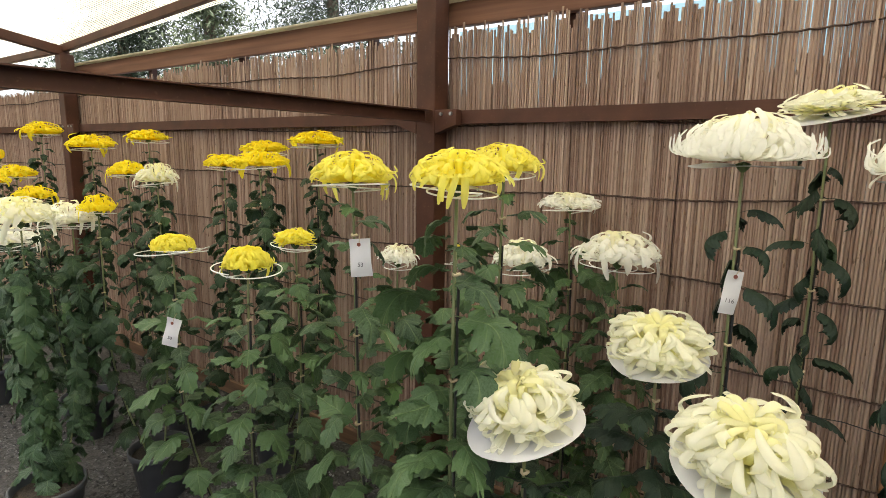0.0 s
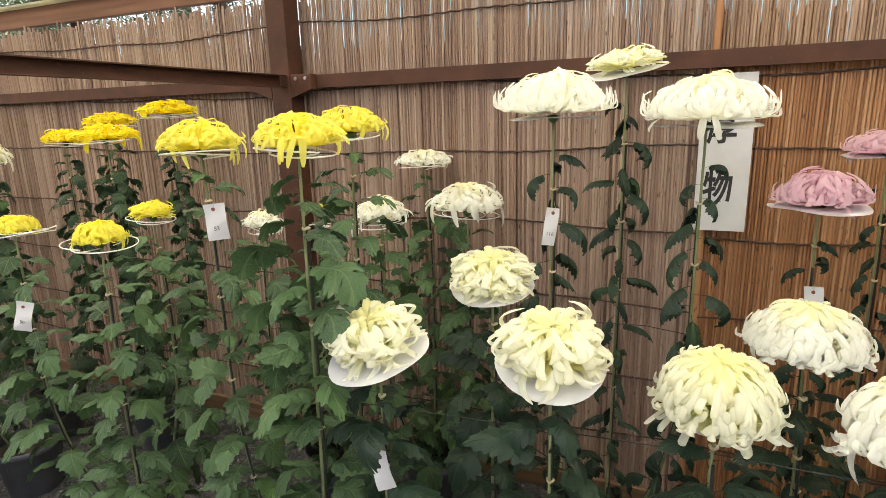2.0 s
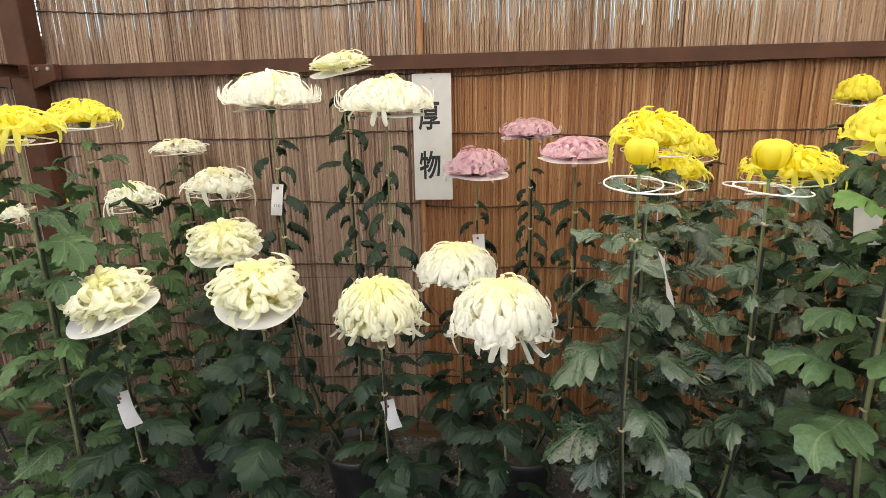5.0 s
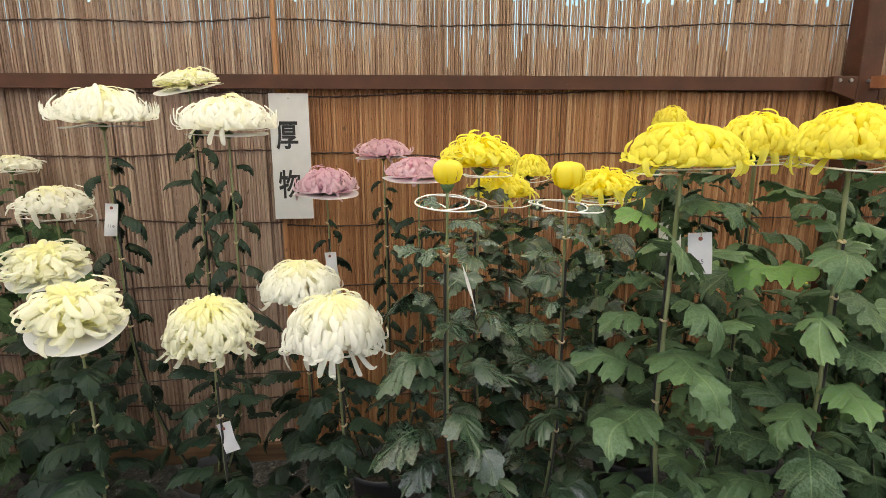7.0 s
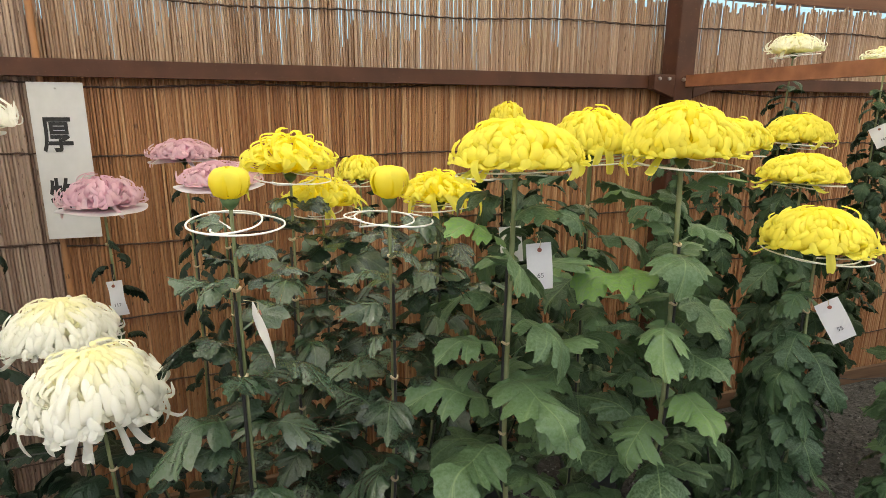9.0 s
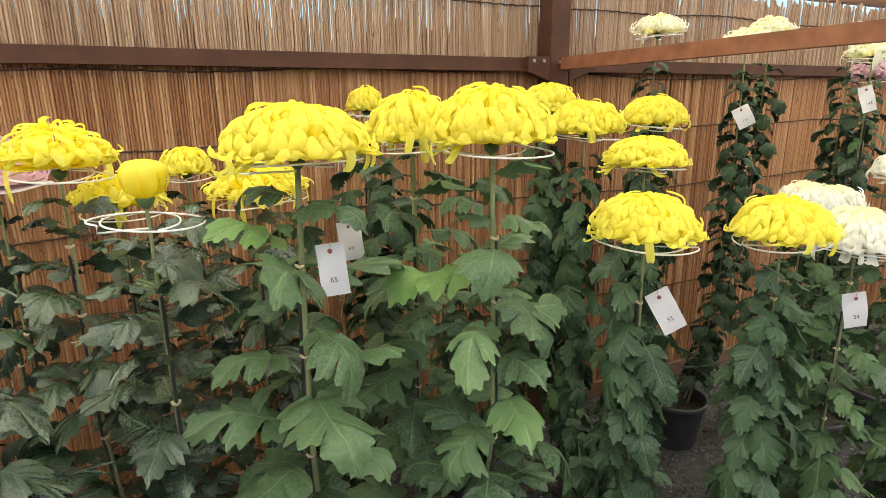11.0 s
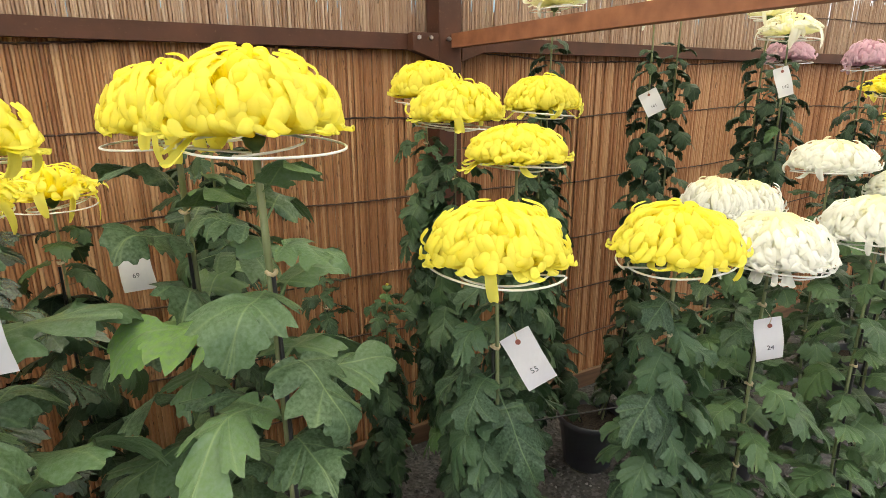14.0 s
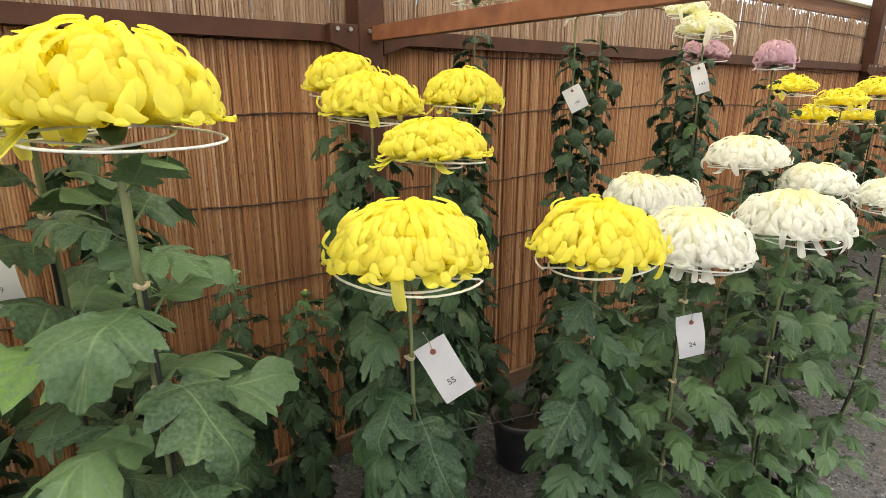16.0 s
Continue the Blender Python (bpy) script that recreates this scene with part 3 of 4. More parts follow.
def leaf_mesh(seed, wide, droop, fold, lobes, wave, curl):
    """A lobed leaf along x with its stalk at the origin; droop: radians by which it bends down to its tip."""
    r = np.random.default_rng(seed)
    V, U = [], []
    cols = (-1.0, -0.62, -0.28, 0.0, 0.28, 0.62, 1.0) if wide > 0.74 else (-1.0, -0.5, 0.0, 0.5, 1.0)
    pos, ang = np.zeros(2), r.uniform(-0.05, 0.35)
    # the midrib's bent line
    fine = np.linspace(0, 1.02, 60)
    line, turn = [pos.copy()], [ang]
    for k in range(1, 60):
        h = fine[k] - fine[k - 1]
        ang -= droop * h * (1.6 * fine[k] + 0.2)
        pos = pos + h * np.array([math.cos(ang), math.sin(ang)])
        line.append(pos.copy())
        turn.append(ang)
    line, turn = np.array(line), np.array(turn)
    ph = r.uniform(0, 6, 2)
    twist, sway = r.uniform(-0.9, 0.9), r.uniform(-0.18, 0.18)
    rows = leaf_rows(lobes)
    for foot, angle, length in rows:
        for c in cols:
            side = 0 if c < 0 else 1
            out = abs(c) * length * (1 + 0.1 * math.sin(9 * foot + ph[side]))
            s = foot + out * math.cos(radians(angle))
            lat = math.copysign(out * math.sin(radians(angle)) * wide, c) if c else 0.0
            x, z = np.interp(s, fine, line[:, 0]), np.interp(s, fine, line[:, 1])
            a = np.interp(s, fine, turn)
            up = fold * abs(lat) + wave * math.sin(19 * foot + ph[side] * 2) * c * c * (length > 0.03) - curl * lat * lat / max(wide, 0.3) + 0.5 * wave * math.sin(11 * s + ph[1])
            lean_ = twist * s * lat
            V.append((x - math.sin(a) * (up + lean_), lat + sway * s * s, z + math.cos(a) * (up + lean_)))
            U.append((foot, lat / 0.36))
    n, a = len(rows), len(cols)
    i, j = np.meshgrid(np.arange(n - 1), np.arange(a - 1), indexing="ij")
    q = np.stack([i * a + j, (i + 1) * a + j, (i + 1) * a + j + 1, i * a + j + 1], -1).reshape(-1, 4)
    return grid_mesh("leaf", V, q, U)


LEAVES = {}
for kind, tone, wide, droop, fold, lobes, wave, curl in (
        ("broad", "mid", 0.8, 1.7, 0.1, 0.8, 0.045, 1.0), ("gloss", "glossy", 0.8, 1.35, 0.08, 0.95, 0.055, 1.4), ("silver", "grey", 0.84, 1.75, 0.06, 1.0, 0.055, 1.4), ("hang", "deep", 0.8, 1.1, 0.12, 1.0, 0.05, 1.4),
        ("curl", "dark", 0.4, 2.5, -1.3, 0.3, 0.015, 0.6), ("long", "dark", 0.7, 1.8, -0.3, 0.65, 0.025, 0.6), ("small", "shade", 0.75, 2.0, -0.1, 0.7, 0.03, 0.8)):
    LEAVES[kind] = []
    for k in range(7):
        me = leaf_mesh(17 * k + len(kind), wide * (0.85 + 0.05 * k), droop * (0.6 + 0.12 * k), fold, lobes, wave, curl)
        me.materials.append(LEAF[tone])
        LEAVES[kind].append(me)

# size, spacing along the stem, pitch of the stalk, and how far down the stem leaves go
HABIT = {"broad": (0.165, 0.021, 4, 0.2), "silver": (0.2, 0.027, 14, 0.2), "hang": (0.155, 0.012, -52, 0.18), "curl": (0.155, 0.029, -14, 0.3), "gloss": (0.19, 0.024, 12, 0.2),
         "long": (0.185, 0.021, -2, 0.2), "small": (0.105, 0.02, -12, 0.3)}

pot_profile = [(0.0, 0.0), (0.095, 0.0), (0.1, 0.008), (0.127, 0.2), (0.137, 0.205), (0.139, 0.228), (0.134, 0.233), (0.128, 0.228), (0.122, 0.19)]
POT_MESH = lathe("pot", pot_profile)
SOIL_MESH = lathe("soil", [(0.0, 0.2), (0.04, 0.206), (0.08, 0.2), (0.125, 0.196)], 20)
TIE_MESH = tube_mesh("tie", [(0.0066 * math.cos(w), 0.0066 * math.sin(w), 0.002 * math.cos(2 * w)) for w in np.linspace(0, 2 * math.pi, 9)[:-1]], 0.0032, 5, True)


def ring_mesh(radius, seed):
    """The coiled wire that carries a bloom: a coil from a small loop out to a large one, and two arms."""
    r = random.Random(seed)
    pts = []
    turns = 1.8
    for i in range(66):
        k = i / 65
        w = 2 * math.pi * turns * k
        rad = radius * (0.42 + 0.58 * min(1.0, k * 1.5))
        pts.append((rad * math.cos(w) * (1 + 0.05 * math.sin(2.3 * w + seed)) + 0.07 * radius * math.sin(0.7 * w), rad * math.sin(w), 0.009 * math.sin(0.8 * w + seed) + 0.004 * k))
    for i in range(6):
        k = i / 5
        pts.append((radius * (1 - k) * math.cos(2 * math.pi * turns), radius * (1 - k) * math.sin(2 * math.pi * turns), -0.01 * k))
    return tube_mesh("wire_ring", pts, 0.0018, 5)


def collar_mesh(radius, seed):
    """A round paper plate, a little dished, cut along one side."""
    r = random.Random(seed)
    a = [r.uniform(0, 6) for _ in range(3)]
    verts, faces = [], []
    sides, rings = 40, 5
    for i in range(rings + 1):
        for k in range(sides):
            w = 2 * math.pi * k / sides
            rad = radius * (0.06 + 0.94 * i / rings)
            if i == rings:
                rad *= 1 + 0.02 * math.sin(3 * w + a[0])
            z = 0.004 * (i / rings) ** 2 * math.sin(2 * w + a[1]) + 0.0012 * math.sin(5 * w + a[2]) * i / rings
            verts.append((rad * math.cos(w), rad * math.sin(w), z))
    for i in range(rings):
        for k in range(sides):
            b, c = i * sides + k, i * sides + (k + 1) % sides
            faces.append((b, c, c + sides, b + sides))
    verts += [(x, y, z - 0.0012) for x, y, z in verts]
    n = (rings + 1) * sides
    faces += [tuple(q + n for q in reversed(f)) for f in faces]
    return grid_mesh("paper_collar", verts, faces)


COUNT = [0]
TAG_SPOTS = ((-1.02, 0.84, 1.32), (-1.73, 0.76, 1.03), (-0.3, 1.29, 1.26), (-0.543, 0.785, 0.825), (0.122, 0.9, 0.77), (0.342, 1.465, 1.08), (1.256, 0.727, 1.28), (1.42, 1.212, 1.21),
             (1.95, 0.61, 1.13), (2.474, 0.534, 1.06), (0.72, 0.62, 1.24), (3.0, 1.33, 1.5), (3.24, 1.03, 1.565))


def by_tag(p):
    """True for a leaf that would lie over a hanging tag."""
    return any(abs(p.x - x) < 0.085 and abs(p.z - z) < 0.085 and y - 0.22 < p.y < y + 0.03 for x, y, z in TAG_SPOTS)


def head(x, y, z, wide, tall, style, tint, carrier="ring", tilt=(0, 0), spread=1.0):
    """One bloom: its middle, its width and height, petals' style and tint, and what carries it."""
    return dict(x=x, y=y, z=z, wide=wide, tall=tall, style=style, tint=tint, carrier=carrier, tilt=tilt, spread=spread)


def potted(label, base, heads, foliage, group, leaf_scale=1.0, top_gap=0.06, pot=True, thin=1.0):
    """A pot with one stem and stake for each bloom, leaves up the stems, and what holds the blooms."""
    COUNT[0] += 1
    seed = 100 * COUNT[0]
    r = random.Random(seed)
    root = new("potted_chrysanthemum", None)
    root.matrix_basis = pose(base[0], base[1], 0)
    tagged(root, label, "chrysanthemum", group)
    turn = r.uniform(0, 360)
    part("pot", POT_MESH, POT, root, "dark grey plastic pot", pose(0, 0, 0, 0, 0, turn))
    part("soil", SOIL_MESH, SOIL, root, "dark potting soil", pose(0, 0, 0, 0, 0, turn))
    size, gap, pitch, low = HABIT[foliage]
    for k, h in enumerate(heads):
        hx, hy = h["x"] - base[0], h["y"] - base[1]
        foot = h["z"] - h["tall"] * 0.42
        away = Vector((hx, hy)).normalized() if abs(hx) + abs(hy) > 1e-4 else Vector((1, 0))
        b = Vector((away.x * 0.05, away.y * 0.05, 0.2))
        top = Vector((hx, hy, foot + 0.01))
        bow = Vector((r.uniform(-0.012, 0.012), r.uniform(-0.012, 0.012), 0))

        def along(s):
            e = 1 - (1 - min(s * 1.7, 1.0)) ** 2
            return Vector((b.x + (top.x - b.x) * e, b.y + (top.y - b.y) * e, b.z + (top.z - b.z) * s)) + bow * math.sin(math.pi * s)

        pts = [along(i / 14) for i in range(15)]
        thick = 0.0074 if foliage == "silver" else 0.0046
        part("stem", tube_mesh("stem", pts, [thick * (1 - 0.3 * i / 14) for i in range(15)], 7), STEM, root)
        side = Vector((0.0085 * math.cos(seed + k), 0.0085 * math.sin(seed + k), 0))
        part("stake", tube_mesh("stake", [p + side for p in pts[:13]], 0.0032, 6), STAKE, root, "thin black support stake")
        for t in (0.3, 0.52, 0.72, 0.88):
            p = along(t + r.uniform(-0.04, 0.04))
            part("tie", TIE_MESH, TIE, root, "pale raffia tie", pose(p.x + side.x / 2, p.y + side.y / 2, p.z))
        # leaves
        z, phi, i = foot - top_gap, r.uniform(0, 6.28), 0
        while z > low:
            s = (z - b.z) / (top.z - b.z)
            p = along(max(s, 0))
            near_top = min(1.0, (foot - z) / 0.22)
            sc = size * leaf_scale * (0.5 + 0.5 * near_top) * r.uniform(0.72, 1.15)
            tilt = pitch * near_top + 22 * (1 - near_top) * (pitch > -20) + r.uniform(-16, 16)
            me = r.choice(LEAVES[foliage])
            mt = pose(p.x, p.y, p.z, 0, 0, math.degrees(phi)) @ pose(0, 0, 0, r.uniform(-18, 18), -tilt, 0) @ Matrix.Diagonal((sc, sc * r.uniform(0.85, 1.15), sc, 1))
            if not by_tag(mt @ Vector((0.55, 0, -0.1)) + Vector((base[0], base[1], 0))):
                part("leaf", me, None, root, at=mt)
            phi += 2.4 + r.uniform(-0.5, 0.5)
            z -= gap * thin * r.uniform(0.7, 1.35)
            i += 1
        # the bloom and its carrier
        at = pose(hx, hy, foot, h["tilt"][0], h["tilt"][1], r.uniform(0, 360) if h["tilt"] == (0, 0) else 0)
        add_bloom(h, root, at, seed + k, h["y"] < 0.93 and -0.7 < h["x"] < 2.6 and h["style"] != "bud")
        part("calyx", lathe("calyx", [(0.004, -0.012), (0.012, -0.004), (0.016, 0.006), (0.0, 0.012)], 10), BUDGREEN, root, at=at)
        if h["carrier"] == "ring":
            part("wire_ring", ring_mesh(h["wide"] * 0.42 * h["spread"], seed + k), WIRE, root, "white coiled wire ring under the bloom",
                 at @ pose(0, 0, -0.004 if h["style"] != "bud" else -0.035))
        elif h["carrier"] == "paper":
            part("paper_collar", collar_mesh(h["wide"] * 0.46 * h["spread"], seed + k), PAPER, root, "round white paper collar", at @ pose(0, 0, 0.002))
    return root


G3 = "three-stemmed chrysanthemum pots"
# pale yellow and small yellow blooms by the first post
potted("pot of drooping lemon-yellow spider chrysanthemums on stakes", (-0.86, 0.95), [
    head(-1.04, 0.883, 1.535, 0.215, 0.09, "spider", "lemon"), head(-0.69, 0.80, 1.545, 0.21, 0.085, "spider", "lemon"),
    head(-0.80, 1.17, 1.56, 0.22, 0.085, "spider", "lemon")], "broad", G3)
potted("pot of small half-open yellow chrysanthemums on wire rings", (-1.6, 0.98), [
    head(-1.813, 0.864, 1.285, 0.145, 0.055, "dome", "yellow", spread=1.75), head(-1.388, 0.835, 1.29, 0.145, 0.065, "dome", "yellow", spread=1.6),
    head(-1.616, 1.188, 1.285, 0.15, 0.07, "loose", "yellow", spread=1.3)], "broad", G3)
potted("pot of small white chrysanthemums still opening on rings", (-1.25, 1.62), [
    head(-1.382, 1.452, 1.215, 0.155, 0.08, "spider", "white"), head(-1.16, 1.5, 1.25, 0.03, 0.045, "bud", "lemon", spread=3.2)], "broad", G3)
potted("pot of tousled white chrysanthemums beside the reed screen", (-0.84, 1.72), [
    head(-0.912, 1.498, 1.265, 0.205, 0.105, "spider", "white"), head(-0.668, 1.675, 1.285, 0.29, 0.125, "spider", "white"),
    head(-0.91, 1.85, 1.41, 0.24, 0.075, "spider", "white")], "broad", G3)
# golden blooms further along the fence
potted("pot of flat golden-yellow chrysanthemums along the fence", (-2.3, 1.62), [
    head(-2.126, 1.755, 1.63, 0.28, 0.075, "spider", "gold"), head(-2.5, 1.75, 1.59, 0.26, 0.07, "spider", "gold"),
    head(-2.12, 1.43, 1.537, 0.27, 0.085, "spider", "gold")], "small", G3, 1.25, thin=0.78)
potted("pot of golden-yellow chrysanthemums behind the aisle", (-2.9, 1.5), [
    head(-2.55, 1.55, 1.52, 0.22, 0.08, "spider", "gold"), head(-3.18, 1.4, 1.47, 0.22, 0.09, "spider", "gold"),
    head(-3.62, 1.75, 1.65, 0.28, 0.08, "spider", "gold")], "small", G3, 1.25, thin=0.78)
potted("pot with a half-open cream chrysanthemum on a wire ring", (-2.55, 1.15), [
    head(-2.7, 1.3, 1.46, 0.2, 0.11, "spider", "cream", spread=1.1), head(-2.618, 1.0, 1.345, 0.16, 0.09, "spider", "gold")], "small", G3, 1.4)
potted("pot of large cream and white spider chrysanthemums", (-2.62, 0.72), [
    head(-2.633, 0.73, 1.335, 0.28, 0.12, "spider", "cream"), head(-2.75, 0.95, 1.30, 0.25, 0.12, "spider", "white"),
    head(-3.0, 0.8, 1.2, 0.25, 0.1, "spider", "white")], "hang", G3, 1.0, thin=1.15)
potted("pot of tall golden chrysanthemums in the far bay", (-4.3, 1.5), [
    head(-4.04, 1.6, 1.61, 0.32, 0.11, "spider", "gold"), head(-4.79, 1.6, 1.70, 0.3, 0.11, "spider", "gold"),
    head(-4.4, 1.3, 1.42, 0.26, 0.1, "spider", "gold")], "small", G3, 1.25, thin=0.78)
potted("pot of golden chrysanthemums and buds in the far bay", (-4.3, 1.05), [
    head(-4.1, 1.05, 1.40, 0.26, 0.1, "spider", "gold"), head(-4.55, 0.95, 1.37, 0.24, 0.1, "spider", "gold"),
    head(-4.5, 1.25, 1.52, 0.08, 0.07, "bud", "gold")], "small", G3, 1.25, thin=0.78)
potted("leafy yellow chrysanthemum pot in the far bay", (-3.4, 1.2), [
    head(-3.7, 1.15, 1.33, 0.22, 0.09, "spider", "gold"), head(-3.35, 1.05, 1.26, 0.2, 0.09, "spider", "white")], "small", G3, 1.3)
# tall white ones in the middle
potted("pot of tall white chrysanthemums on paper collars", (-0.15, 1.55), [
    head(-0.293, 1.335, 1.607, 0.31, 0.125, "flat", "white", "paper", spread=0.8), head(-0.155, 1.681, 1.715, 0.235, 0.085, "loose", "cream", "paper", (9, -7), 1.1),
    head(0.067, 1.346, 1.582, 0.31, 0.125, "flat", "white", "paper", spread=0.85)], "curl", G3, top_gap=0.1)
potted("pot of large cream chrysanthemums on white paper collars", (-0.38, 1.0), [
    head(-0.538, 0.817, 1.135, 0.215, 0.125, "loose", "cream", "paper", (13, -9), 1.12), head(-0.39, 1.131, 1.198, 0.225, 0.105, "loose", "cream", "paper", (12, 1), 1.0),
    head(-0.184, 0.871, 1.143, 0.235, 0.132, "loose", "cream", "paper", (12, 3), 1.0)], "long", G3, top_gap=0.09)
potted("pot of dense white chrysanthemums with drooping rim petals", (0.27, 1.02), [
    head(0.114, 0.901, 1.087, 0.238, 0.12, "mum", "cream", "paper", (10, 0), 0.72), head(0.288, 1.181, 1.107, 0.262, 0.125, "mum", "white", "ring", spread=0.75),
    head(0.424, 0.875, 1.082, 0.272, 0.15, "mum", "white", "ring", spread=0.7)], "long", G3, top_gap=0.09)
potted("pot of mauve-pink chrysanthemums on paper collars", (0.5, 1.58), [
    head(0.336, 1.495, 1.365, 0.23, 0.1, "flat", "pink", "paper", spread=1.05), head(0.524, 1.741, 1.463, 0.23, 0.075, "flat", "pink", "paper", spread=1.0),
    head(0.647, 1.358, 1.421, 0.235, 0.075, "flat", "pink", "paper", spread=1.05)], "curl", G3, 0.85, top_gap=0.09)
# yellow ones in the second half of the bay
potted("pot with round yellow chrysanthemum buds on wire rings", (0.85, 0.95), [
    head(0.691, 0.727, 1.464, 0.074, 0.06, "bud", "yellow", spread=2.7), head(0.976, 0.817, 1.445, 0.09, 0.072, "bud", "yellow", spread=2.4),
    head(1.049, 1.541, 1.41, 0.16, 0.09, "dome", "yellow")], "gloss", G3, top_gap=0.05)
potted("pot of ragged bright yellow chrysanthemums", (0.95, 1.2), [
    head(0.812, 1.13, 1.485, 0.25, 0.12, "spider", "yellow", spread=0.9), head(0.897, 1.26, 1.375, 0.23, 0.1, "spider", "yellow"),
    head(1.18, 1.128, 1.396, 0.23, 0.1, "spider", "yellow", spread=0.9)], "gloss", G3)
potted("pot of massive yellow incurved chrysanthemums on wire rings", (1.42, 0.88), [
    head(1.217, 0.759, 1.517, 0.28, 0.108, "dome", "yellow", spread=1.02), head(1.505, 0.95, 1.53, 0.225, 0.125, "dome", "yellow", spread=1.1),
    head(1.575, 0.72, 1.536, 0.255, 0.122, "dome", "yellow", spread=1.08)], "silver", G3, 1.12, top_gap=0.07)
potted("pot of smaller yellow chrysanthemums close to the fence", (1.5, 1.6), [
    head(1.65, 1.75, 1.575, 0.15, 0.1, "dome", "yellow"), head(1.285, 1.5, 1.35, 0.22, 0.1, "spider", "yellow"),
    head(1.62, 1.4, 1.50, 0.17, 0.09, "spider", "yellow")], "small", G3, 1.75, thin=0.8)
potted("pot of domed yellow chrysanthemums with drooping leaves", (2.02, 0.85), [
    head(1.916, 0.66, 1.328, 0.25, 0.108, "dome", "yellow", spread=1.02), head(2.134, 0.901, 1.437, 0.235, 0.085, "dome", "yellow"),
    head(2.169, 1.2, 1.513, 0.255, 0.115, "dome", "yellow")], "hang", G3)
potted("pot of domed yellow chrysanthemums near the second post", (2.36, 1.3), [
    head(2.276, 1.552, 1.57, 0.24, 0.125, "dome", "yellow"), head(2.414, 1.168, 1.531, 0.22, 0.105, "dome", "yellow")], "hang", G3)
potted("pot with a tight-petalled yellow chrysanthemum and drooping leaves", (2.25, 0.62), [
    head(2.205, 0.553, 1.316, 0.228, 0.105, "dome", "yellow", spread=1.02)], "hang", G3, thin=0.8)
potted("leafy pot with tiny closed buds behind the domed ones", (1.98, 1.55), [
    head(1.9, 1.5, 1.05, 0.012, 0.016, "bud", "lemon", "none"), head(2.08, 1.45, 0.98, 0.012, 0.016, "bud", "lemon", "none")], "hang", G3, 1.0, top_gap=0.02)
# white ones in the next bay
potted("pot of dense white chrysanthemums with curling petals", (2.7, 0.78), [
    head(2.76, 0.87, 1.275, 0.19, 0.105, "mum", "white"), head(2.503, 0.563, 1.263, 0.235, 0.11, "mum", "white"),
    head(2.951, 0.9, 1.25, 0.2, 0.1, "mum", "white")], "broad", G3, thin=0.8)
potted("pot of white chrysanthemums on stakes above the gravel", (3.3, 0.68), [
    head(2.905, 0.55, 1.258, 0.27, 0.11, "mum", "white"), head(3.2, 0.82, 1.358, 0.25, 0.1, "mum", "white"),
    head(3.3, 0.66, 1.29, 0.22, 0.09, "mum", "white"), head(3.42, 0.5, 1.26, 0.22, 0.09, "mum", "white")], "broad", G3)
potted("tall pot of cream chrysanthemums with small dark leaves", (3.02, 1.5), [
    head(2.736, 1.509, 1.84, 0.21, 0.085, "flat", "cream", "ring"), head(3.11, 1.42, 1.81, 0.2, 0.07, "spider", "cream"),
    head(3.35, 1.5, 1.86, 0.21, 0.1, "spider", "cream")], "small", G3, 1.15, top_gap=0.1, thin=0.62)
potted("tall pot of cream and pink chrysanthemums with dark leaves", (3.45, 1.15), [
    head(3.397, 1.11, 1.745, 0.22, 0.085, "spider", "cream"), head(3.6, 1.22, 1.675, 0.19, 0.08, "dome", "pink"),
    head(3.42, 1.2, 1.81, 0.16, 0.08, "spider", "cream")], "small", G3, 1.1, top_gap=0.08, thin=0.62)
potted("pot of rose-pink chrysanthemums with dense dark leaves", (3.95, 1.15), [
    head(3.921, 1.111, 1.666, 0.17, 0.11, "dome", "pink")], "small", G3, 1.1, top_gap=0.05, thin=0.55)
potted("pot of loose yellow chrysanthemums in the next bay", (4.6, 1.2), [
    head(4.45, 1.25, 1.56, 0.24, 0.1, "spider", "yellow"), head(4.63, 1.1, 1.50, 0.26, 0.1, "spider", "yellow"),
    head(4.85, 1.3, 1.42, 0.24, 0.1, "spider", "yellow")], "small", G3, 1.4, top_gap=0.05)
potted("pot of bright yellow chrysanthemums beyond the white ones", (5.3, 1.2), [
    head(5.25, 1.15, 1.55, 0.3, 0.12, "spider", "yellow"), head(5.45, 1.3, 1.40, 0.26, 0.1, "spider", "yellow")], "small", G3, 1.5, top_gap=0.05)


for pts in ([(-0.62, 0.86, 0.93), (-0.2, 0.95, 0.9), (0.12, 0.93, 0.93), (0.42, 0.9, 0.95)], [(-0.3, 1.36, 1.0), (-0.05, 1.5, 0.96), (0.07, 1.36, 1.0), (0.3, 1.2, 0.88)],
            [(2.0, 0.7, 0.95), (2.2, 0.72, 0.9), (2.5, 0.6, 0.93)]):
    ob = part("cord", tube_mesh("cord", pts, 0.0013, 5), STAKE)
    tagged(ob, "thin black cord tied between the stakes", "cord")


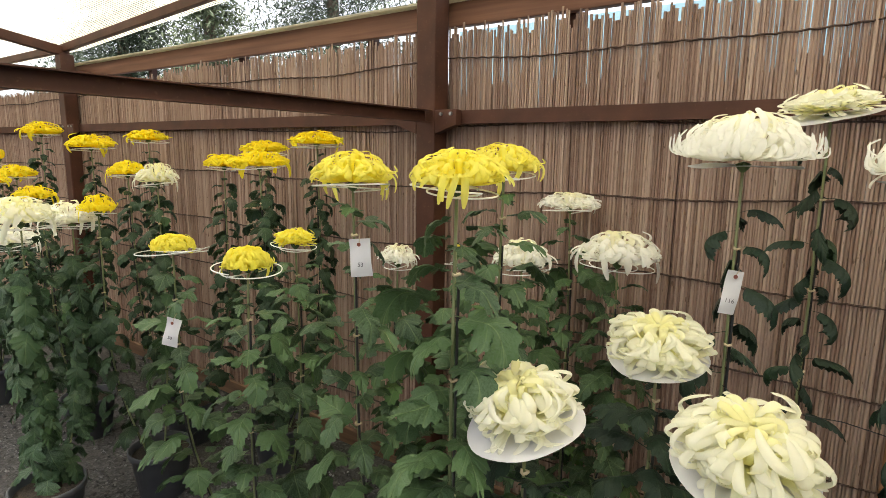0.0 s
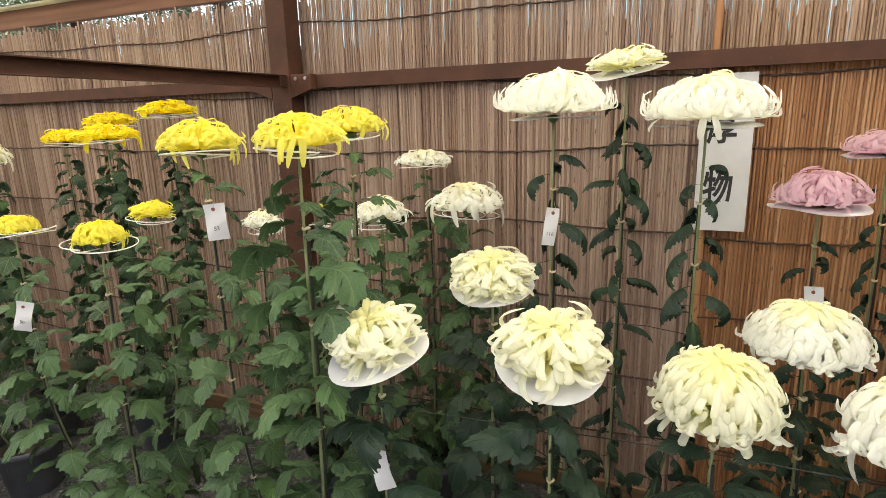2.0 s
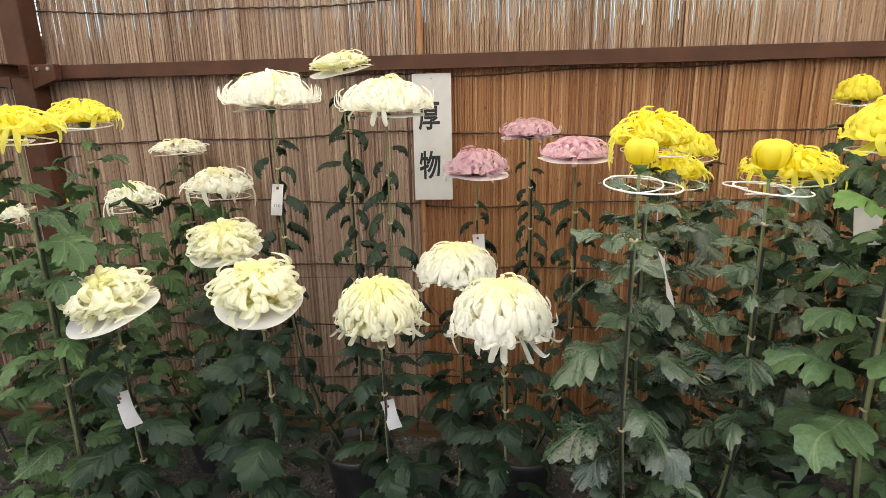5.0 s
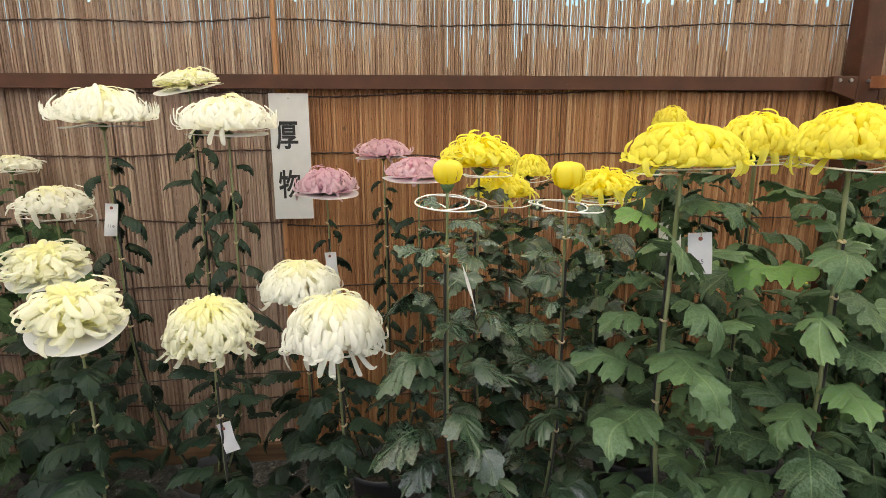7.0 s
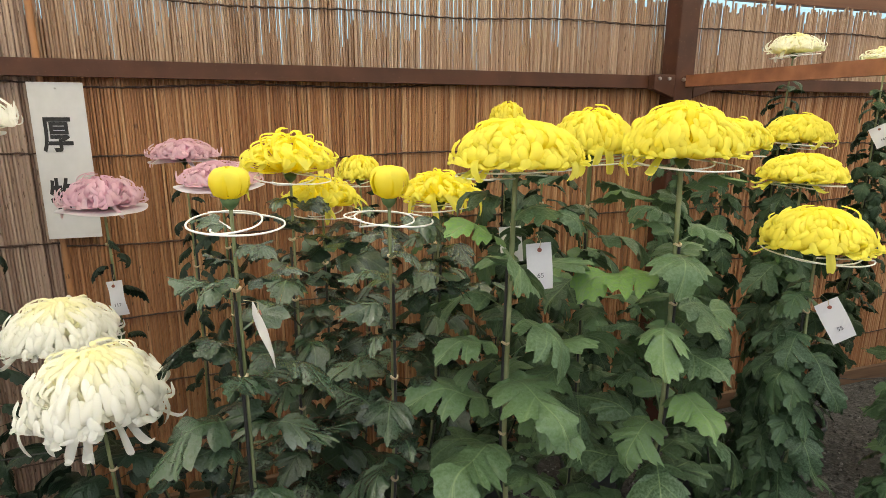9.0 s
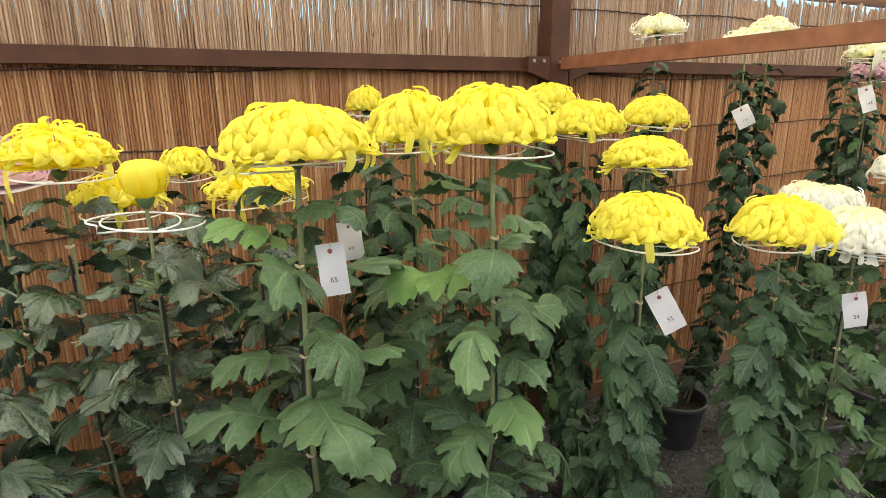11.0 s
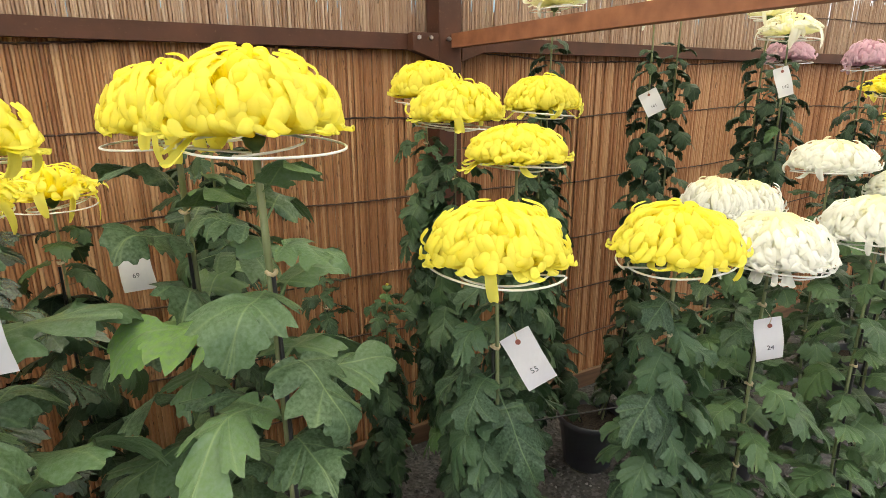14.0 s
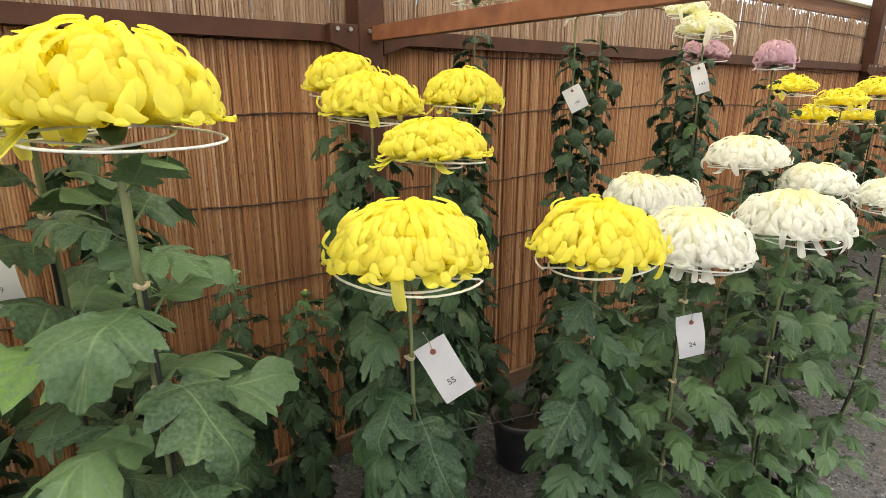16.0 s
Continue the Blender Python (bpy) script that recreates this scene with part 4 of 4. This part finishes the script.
# ---- tags and the sign ----
def tag(x, y, z, wide, tall, text, turn, lean, label, curl=0.004, tip=0):
    """A hanging tag: its upper middle, size and number, turned round z and leaning sideways."""
    bm = bmesh.new()
    v = [[bm.verts.new((wide * (i / 6 - 0.5), curl * math.sin(j * 0.7 + i * 0.3) + (0.0008 if k else 0), -tall * j / 8)) for j in range(9) for i in range(7)] for k in (0, 1)]
    for k in (0, 1):
        for j in range(8):
            for i in range(6):
                a = [v[k][j * 7 + i], v[k][j * 7 + i + 1], v[k][(j + 1) * 7 + i + 1], v[k][(j + 1) * 7 + i]]
                bm.faces.new(a if k else a[::-1])
    ob = part("paper_tag", bm, PAPER, at=pose(x, y, z, tip, lean, turn))
    tagged(ob, label, "tag", "numbered paper tags")
    bm = bmesh.new()
    bmesh.ops.create_cone(bm, cap_ends=True, segments=14, radius1=0.0045, radius2=0.0045, depth=0.001)
    part("washer", bm, WASHER, ob, "small red-brown hole washer", pose(0, -0.0065, -0.012, 90))
    part("string", tube_mesh("string", [(0, -0.003, -0.012), (0.003, -0.008, 0.004), (0.0, 0.01, 0.016)], 0.0008, 5), TIE, ob)
    if text:
        cu = bpy.data.curves.new("number", "FONT")
        cu.body, cu.size, cu.align_x, cu.extrude = text, 0.014, "CENTER", 0.0002
        number = part("number", cu, GREYINK, ob, at=pose(0, -0.0062, -tall * 0.72, 90))
    return ob


W_TAG = "white paper number tag hanging from a stem"
tag(-0.995, 0.855, 1.38, 0.05, 0.088, "53", 28, -4, W_TAG)
tag(-1.668, 0.775, 1.085, 0.046, 0.088, "50", 28, 14, W_TAG)
tag(-0.28, 1.298, 1.328, 0.034, 0.1, "116", 20, 8, W_TAG)
tag(-0.543, 0.785, 0.873, 0.042, 0.1, "", 12, -14, W_TAG)
tag(0.122, 0.9, 0.809, 0.036, 0.085, "", 0, -14, "torn white paper tag hanging from a stem")
tag(0.342, 1.465, 1.127, 0.042, 0.1, "117", -15, -6, W_TAG)
tag(1.256, 0.727, 1.332, 0.05, 0.096, "65", -18, -5, W_TAG, 0.003)
tag(1.42, 1.212, 1.265, 0.064, 0.105, "69", -22, -6, W_TAG, 0.003)
tag(1.928, 0.626, 1.174, 0.052, 0.1, "55", -32, -30, W_TAG)
tag(2.474, 0.534, 1.117, 0.052, 0.088, "24", -35, -10, W_TAG)
tag(0.716, 0.62, 1.292, 0.05, 0.1, "", 87, -6, W_TAG, 0.002, -15)
tag(3.0, 1.33, 1.54, 0.062, 0.08, "141", -40, -28, W_TAG)
tag(3.24, 1.03, 1.61, 0.045, 0.09, "142", -40, -18, W_TAG)

SX0, SX1, SZ0, SZ1 = 0.055, 0.215, 1.16, 1.677
ob = part("paper_sign", boxed((-(SX1 - SX0) / 2, -0.001, SZ0 - SZ1), ((SX1 - SX0) / 2, 0.001, 0)), PAPER, at=pose((SX0 + SX1) / 2, 1.975, SZ1, -1.0))
tagged(ob, "tall white paper sign with black brushed characters", "sign")
for ch, z in (("\u539a", -0.212), ("\u7269", -0.417)):
    cu = bpy.data.curves.new("character", "FONT")
    cu.body, cu.size, cu.align_x, cu.extrude, cu.offset = ch, 0.118, "CENTER", 0.0002, 0.0026
    part("character", cu, INK, ob, "black brushed character", pose(-0.012, -0.0022, z, 90) @ Matrix.Diagonal((0.78, 1.05, 1, 1)))
bm = bmesh.new()
bmesh.ops.create_cone(bm, cap_ends=True, segments=10, radius1=0.003, radius2=0.003, depth=0.004)
part("pin", bm, BOLT, ob, at=pose(0.0, -0.003, -0.02, 90))


# ---- beyond the fence ----
structure(part("backdrop_wall", boxed((-3.0, 0, 0), (9.0, 0.15, 2.6)), BLUE, at=pose(0, 4.2, 0)), "pale blue wall of a building behind the fence", "building")


def conifer(x, y, tall, wide, material, seed, label, full=1.0):
    r = np.random.default_rng(seed)
    root = new("tree", None)
    root.matrix_basis = pose(x, y, 0)
    tagged(root, label, "tree")
    part("trunk", tube_mesh("trunk", [(0, 0, 0), (0.05, 0, tall * 0.5), (0, 0.04, tall)], [0.22, 0.13, 0.03], 9), BARK, root)
    V, F = [], []
    for i in range(int(650 * full)):
        h = r.uniform(0.2, 1.0)
        reach = wide * (1.08 - h) * r.uniform(0.45, 1.1) + 0.1
        w = r.uniform(0, 2 * np.pi)
        for j in range(70):
            k = r.uniform(0.15, 1.0)
            c = np.array([reach * k * math.cos(w), reach * k * math.sin(w), tall * h - 0.25 * reach * k * k]) + r.normal(0, 0.13, 3)
            a, b = r.normal(0, 1, 3), r.normal(0, 1, 3)
            a, b = a / np.linalg.norm(a) * r.uniform(0.03, 0.09), b / np.linalg.norm(b) * r.uniform(0.008, 0.02)
            n = len(V)
            V += [tuple(c - a), tuple(c - b), tuple(c + a), tuple(c + b)]
            F.append((n, n + 1, n + 2, n + 3))
    part("crown", grid_mesh("crown", V, F, smooth=False), material, root)
    return root


conifer(-9.5, 8.9, 9.0, 4.0, NEEDLE, 1, "dark green conifer beyond the fence")
conifer(-12.4, 5.9, 6.0, 3.0, NEEDLE, 2, "dark green conifer beyond the fence")
conifer(-9.2, 5.8, 5.2, 1.6, FOLIAGE, 4, "light green thin-leaved tree beyond the fence", 0.35)

# ---- loose gravel ----
r = np.random.default_rng(8)
V, F = [], []
base = [(0, 0, 0.9), (1, 0, 0), (0, 1, 0), (-1, 0, 0), (0, -1, 0), (0, 0, -0.9)]
tri = [(0, 1, 2), (0, 2, 3), (0, 3, 4), (0, 4, 1), (5, 2, 1), (5, 3, 2), (5, 4, 3), (5, 1, 4)]
oct_v, oct_f = np.array(base), np.array(tri)
N = 26000
px_ = np.concatenate([r.uniform(-4.5, 7.0, N)])
py_ = np.concatenate([r.uniform(-0.6, 1.95, N)])
sz = r.uniform(0.003, 0.0095, N)
ang = r.uniform(0, 6.28, N)
P = oct_v[None] * (sz[:, None] * r.uniform(0.6, 1.3, (N, 3)).transpose().reshape(3, N).T)[:, None, :]
cs, sn_ = np.cos(ang)[:, None], np.sin(ang)[:, None]
Q = np.stack([P[..., 0] * cs - P[..., 1] * sn_ + px_[:, None], P[..., 0] * sn_ + P[..., 1] * cs + py_[:, None], P[..., 2] + sz[:, None] * 0.4], -1)
me = bpy.data.meshes.new("gravel")
faces = (np.arange(N)[:, None, None] * 6 + oct_f[None]).reshape(-1, 3)
me.from_pydata(Q.reshape(-1, 3).tolist(), [], faces.tolist())
ob = part("gravel", me, PEBBLE)
tagged(ob, "loose grey gravel stones on the ground", "gravel", kind="stuff")
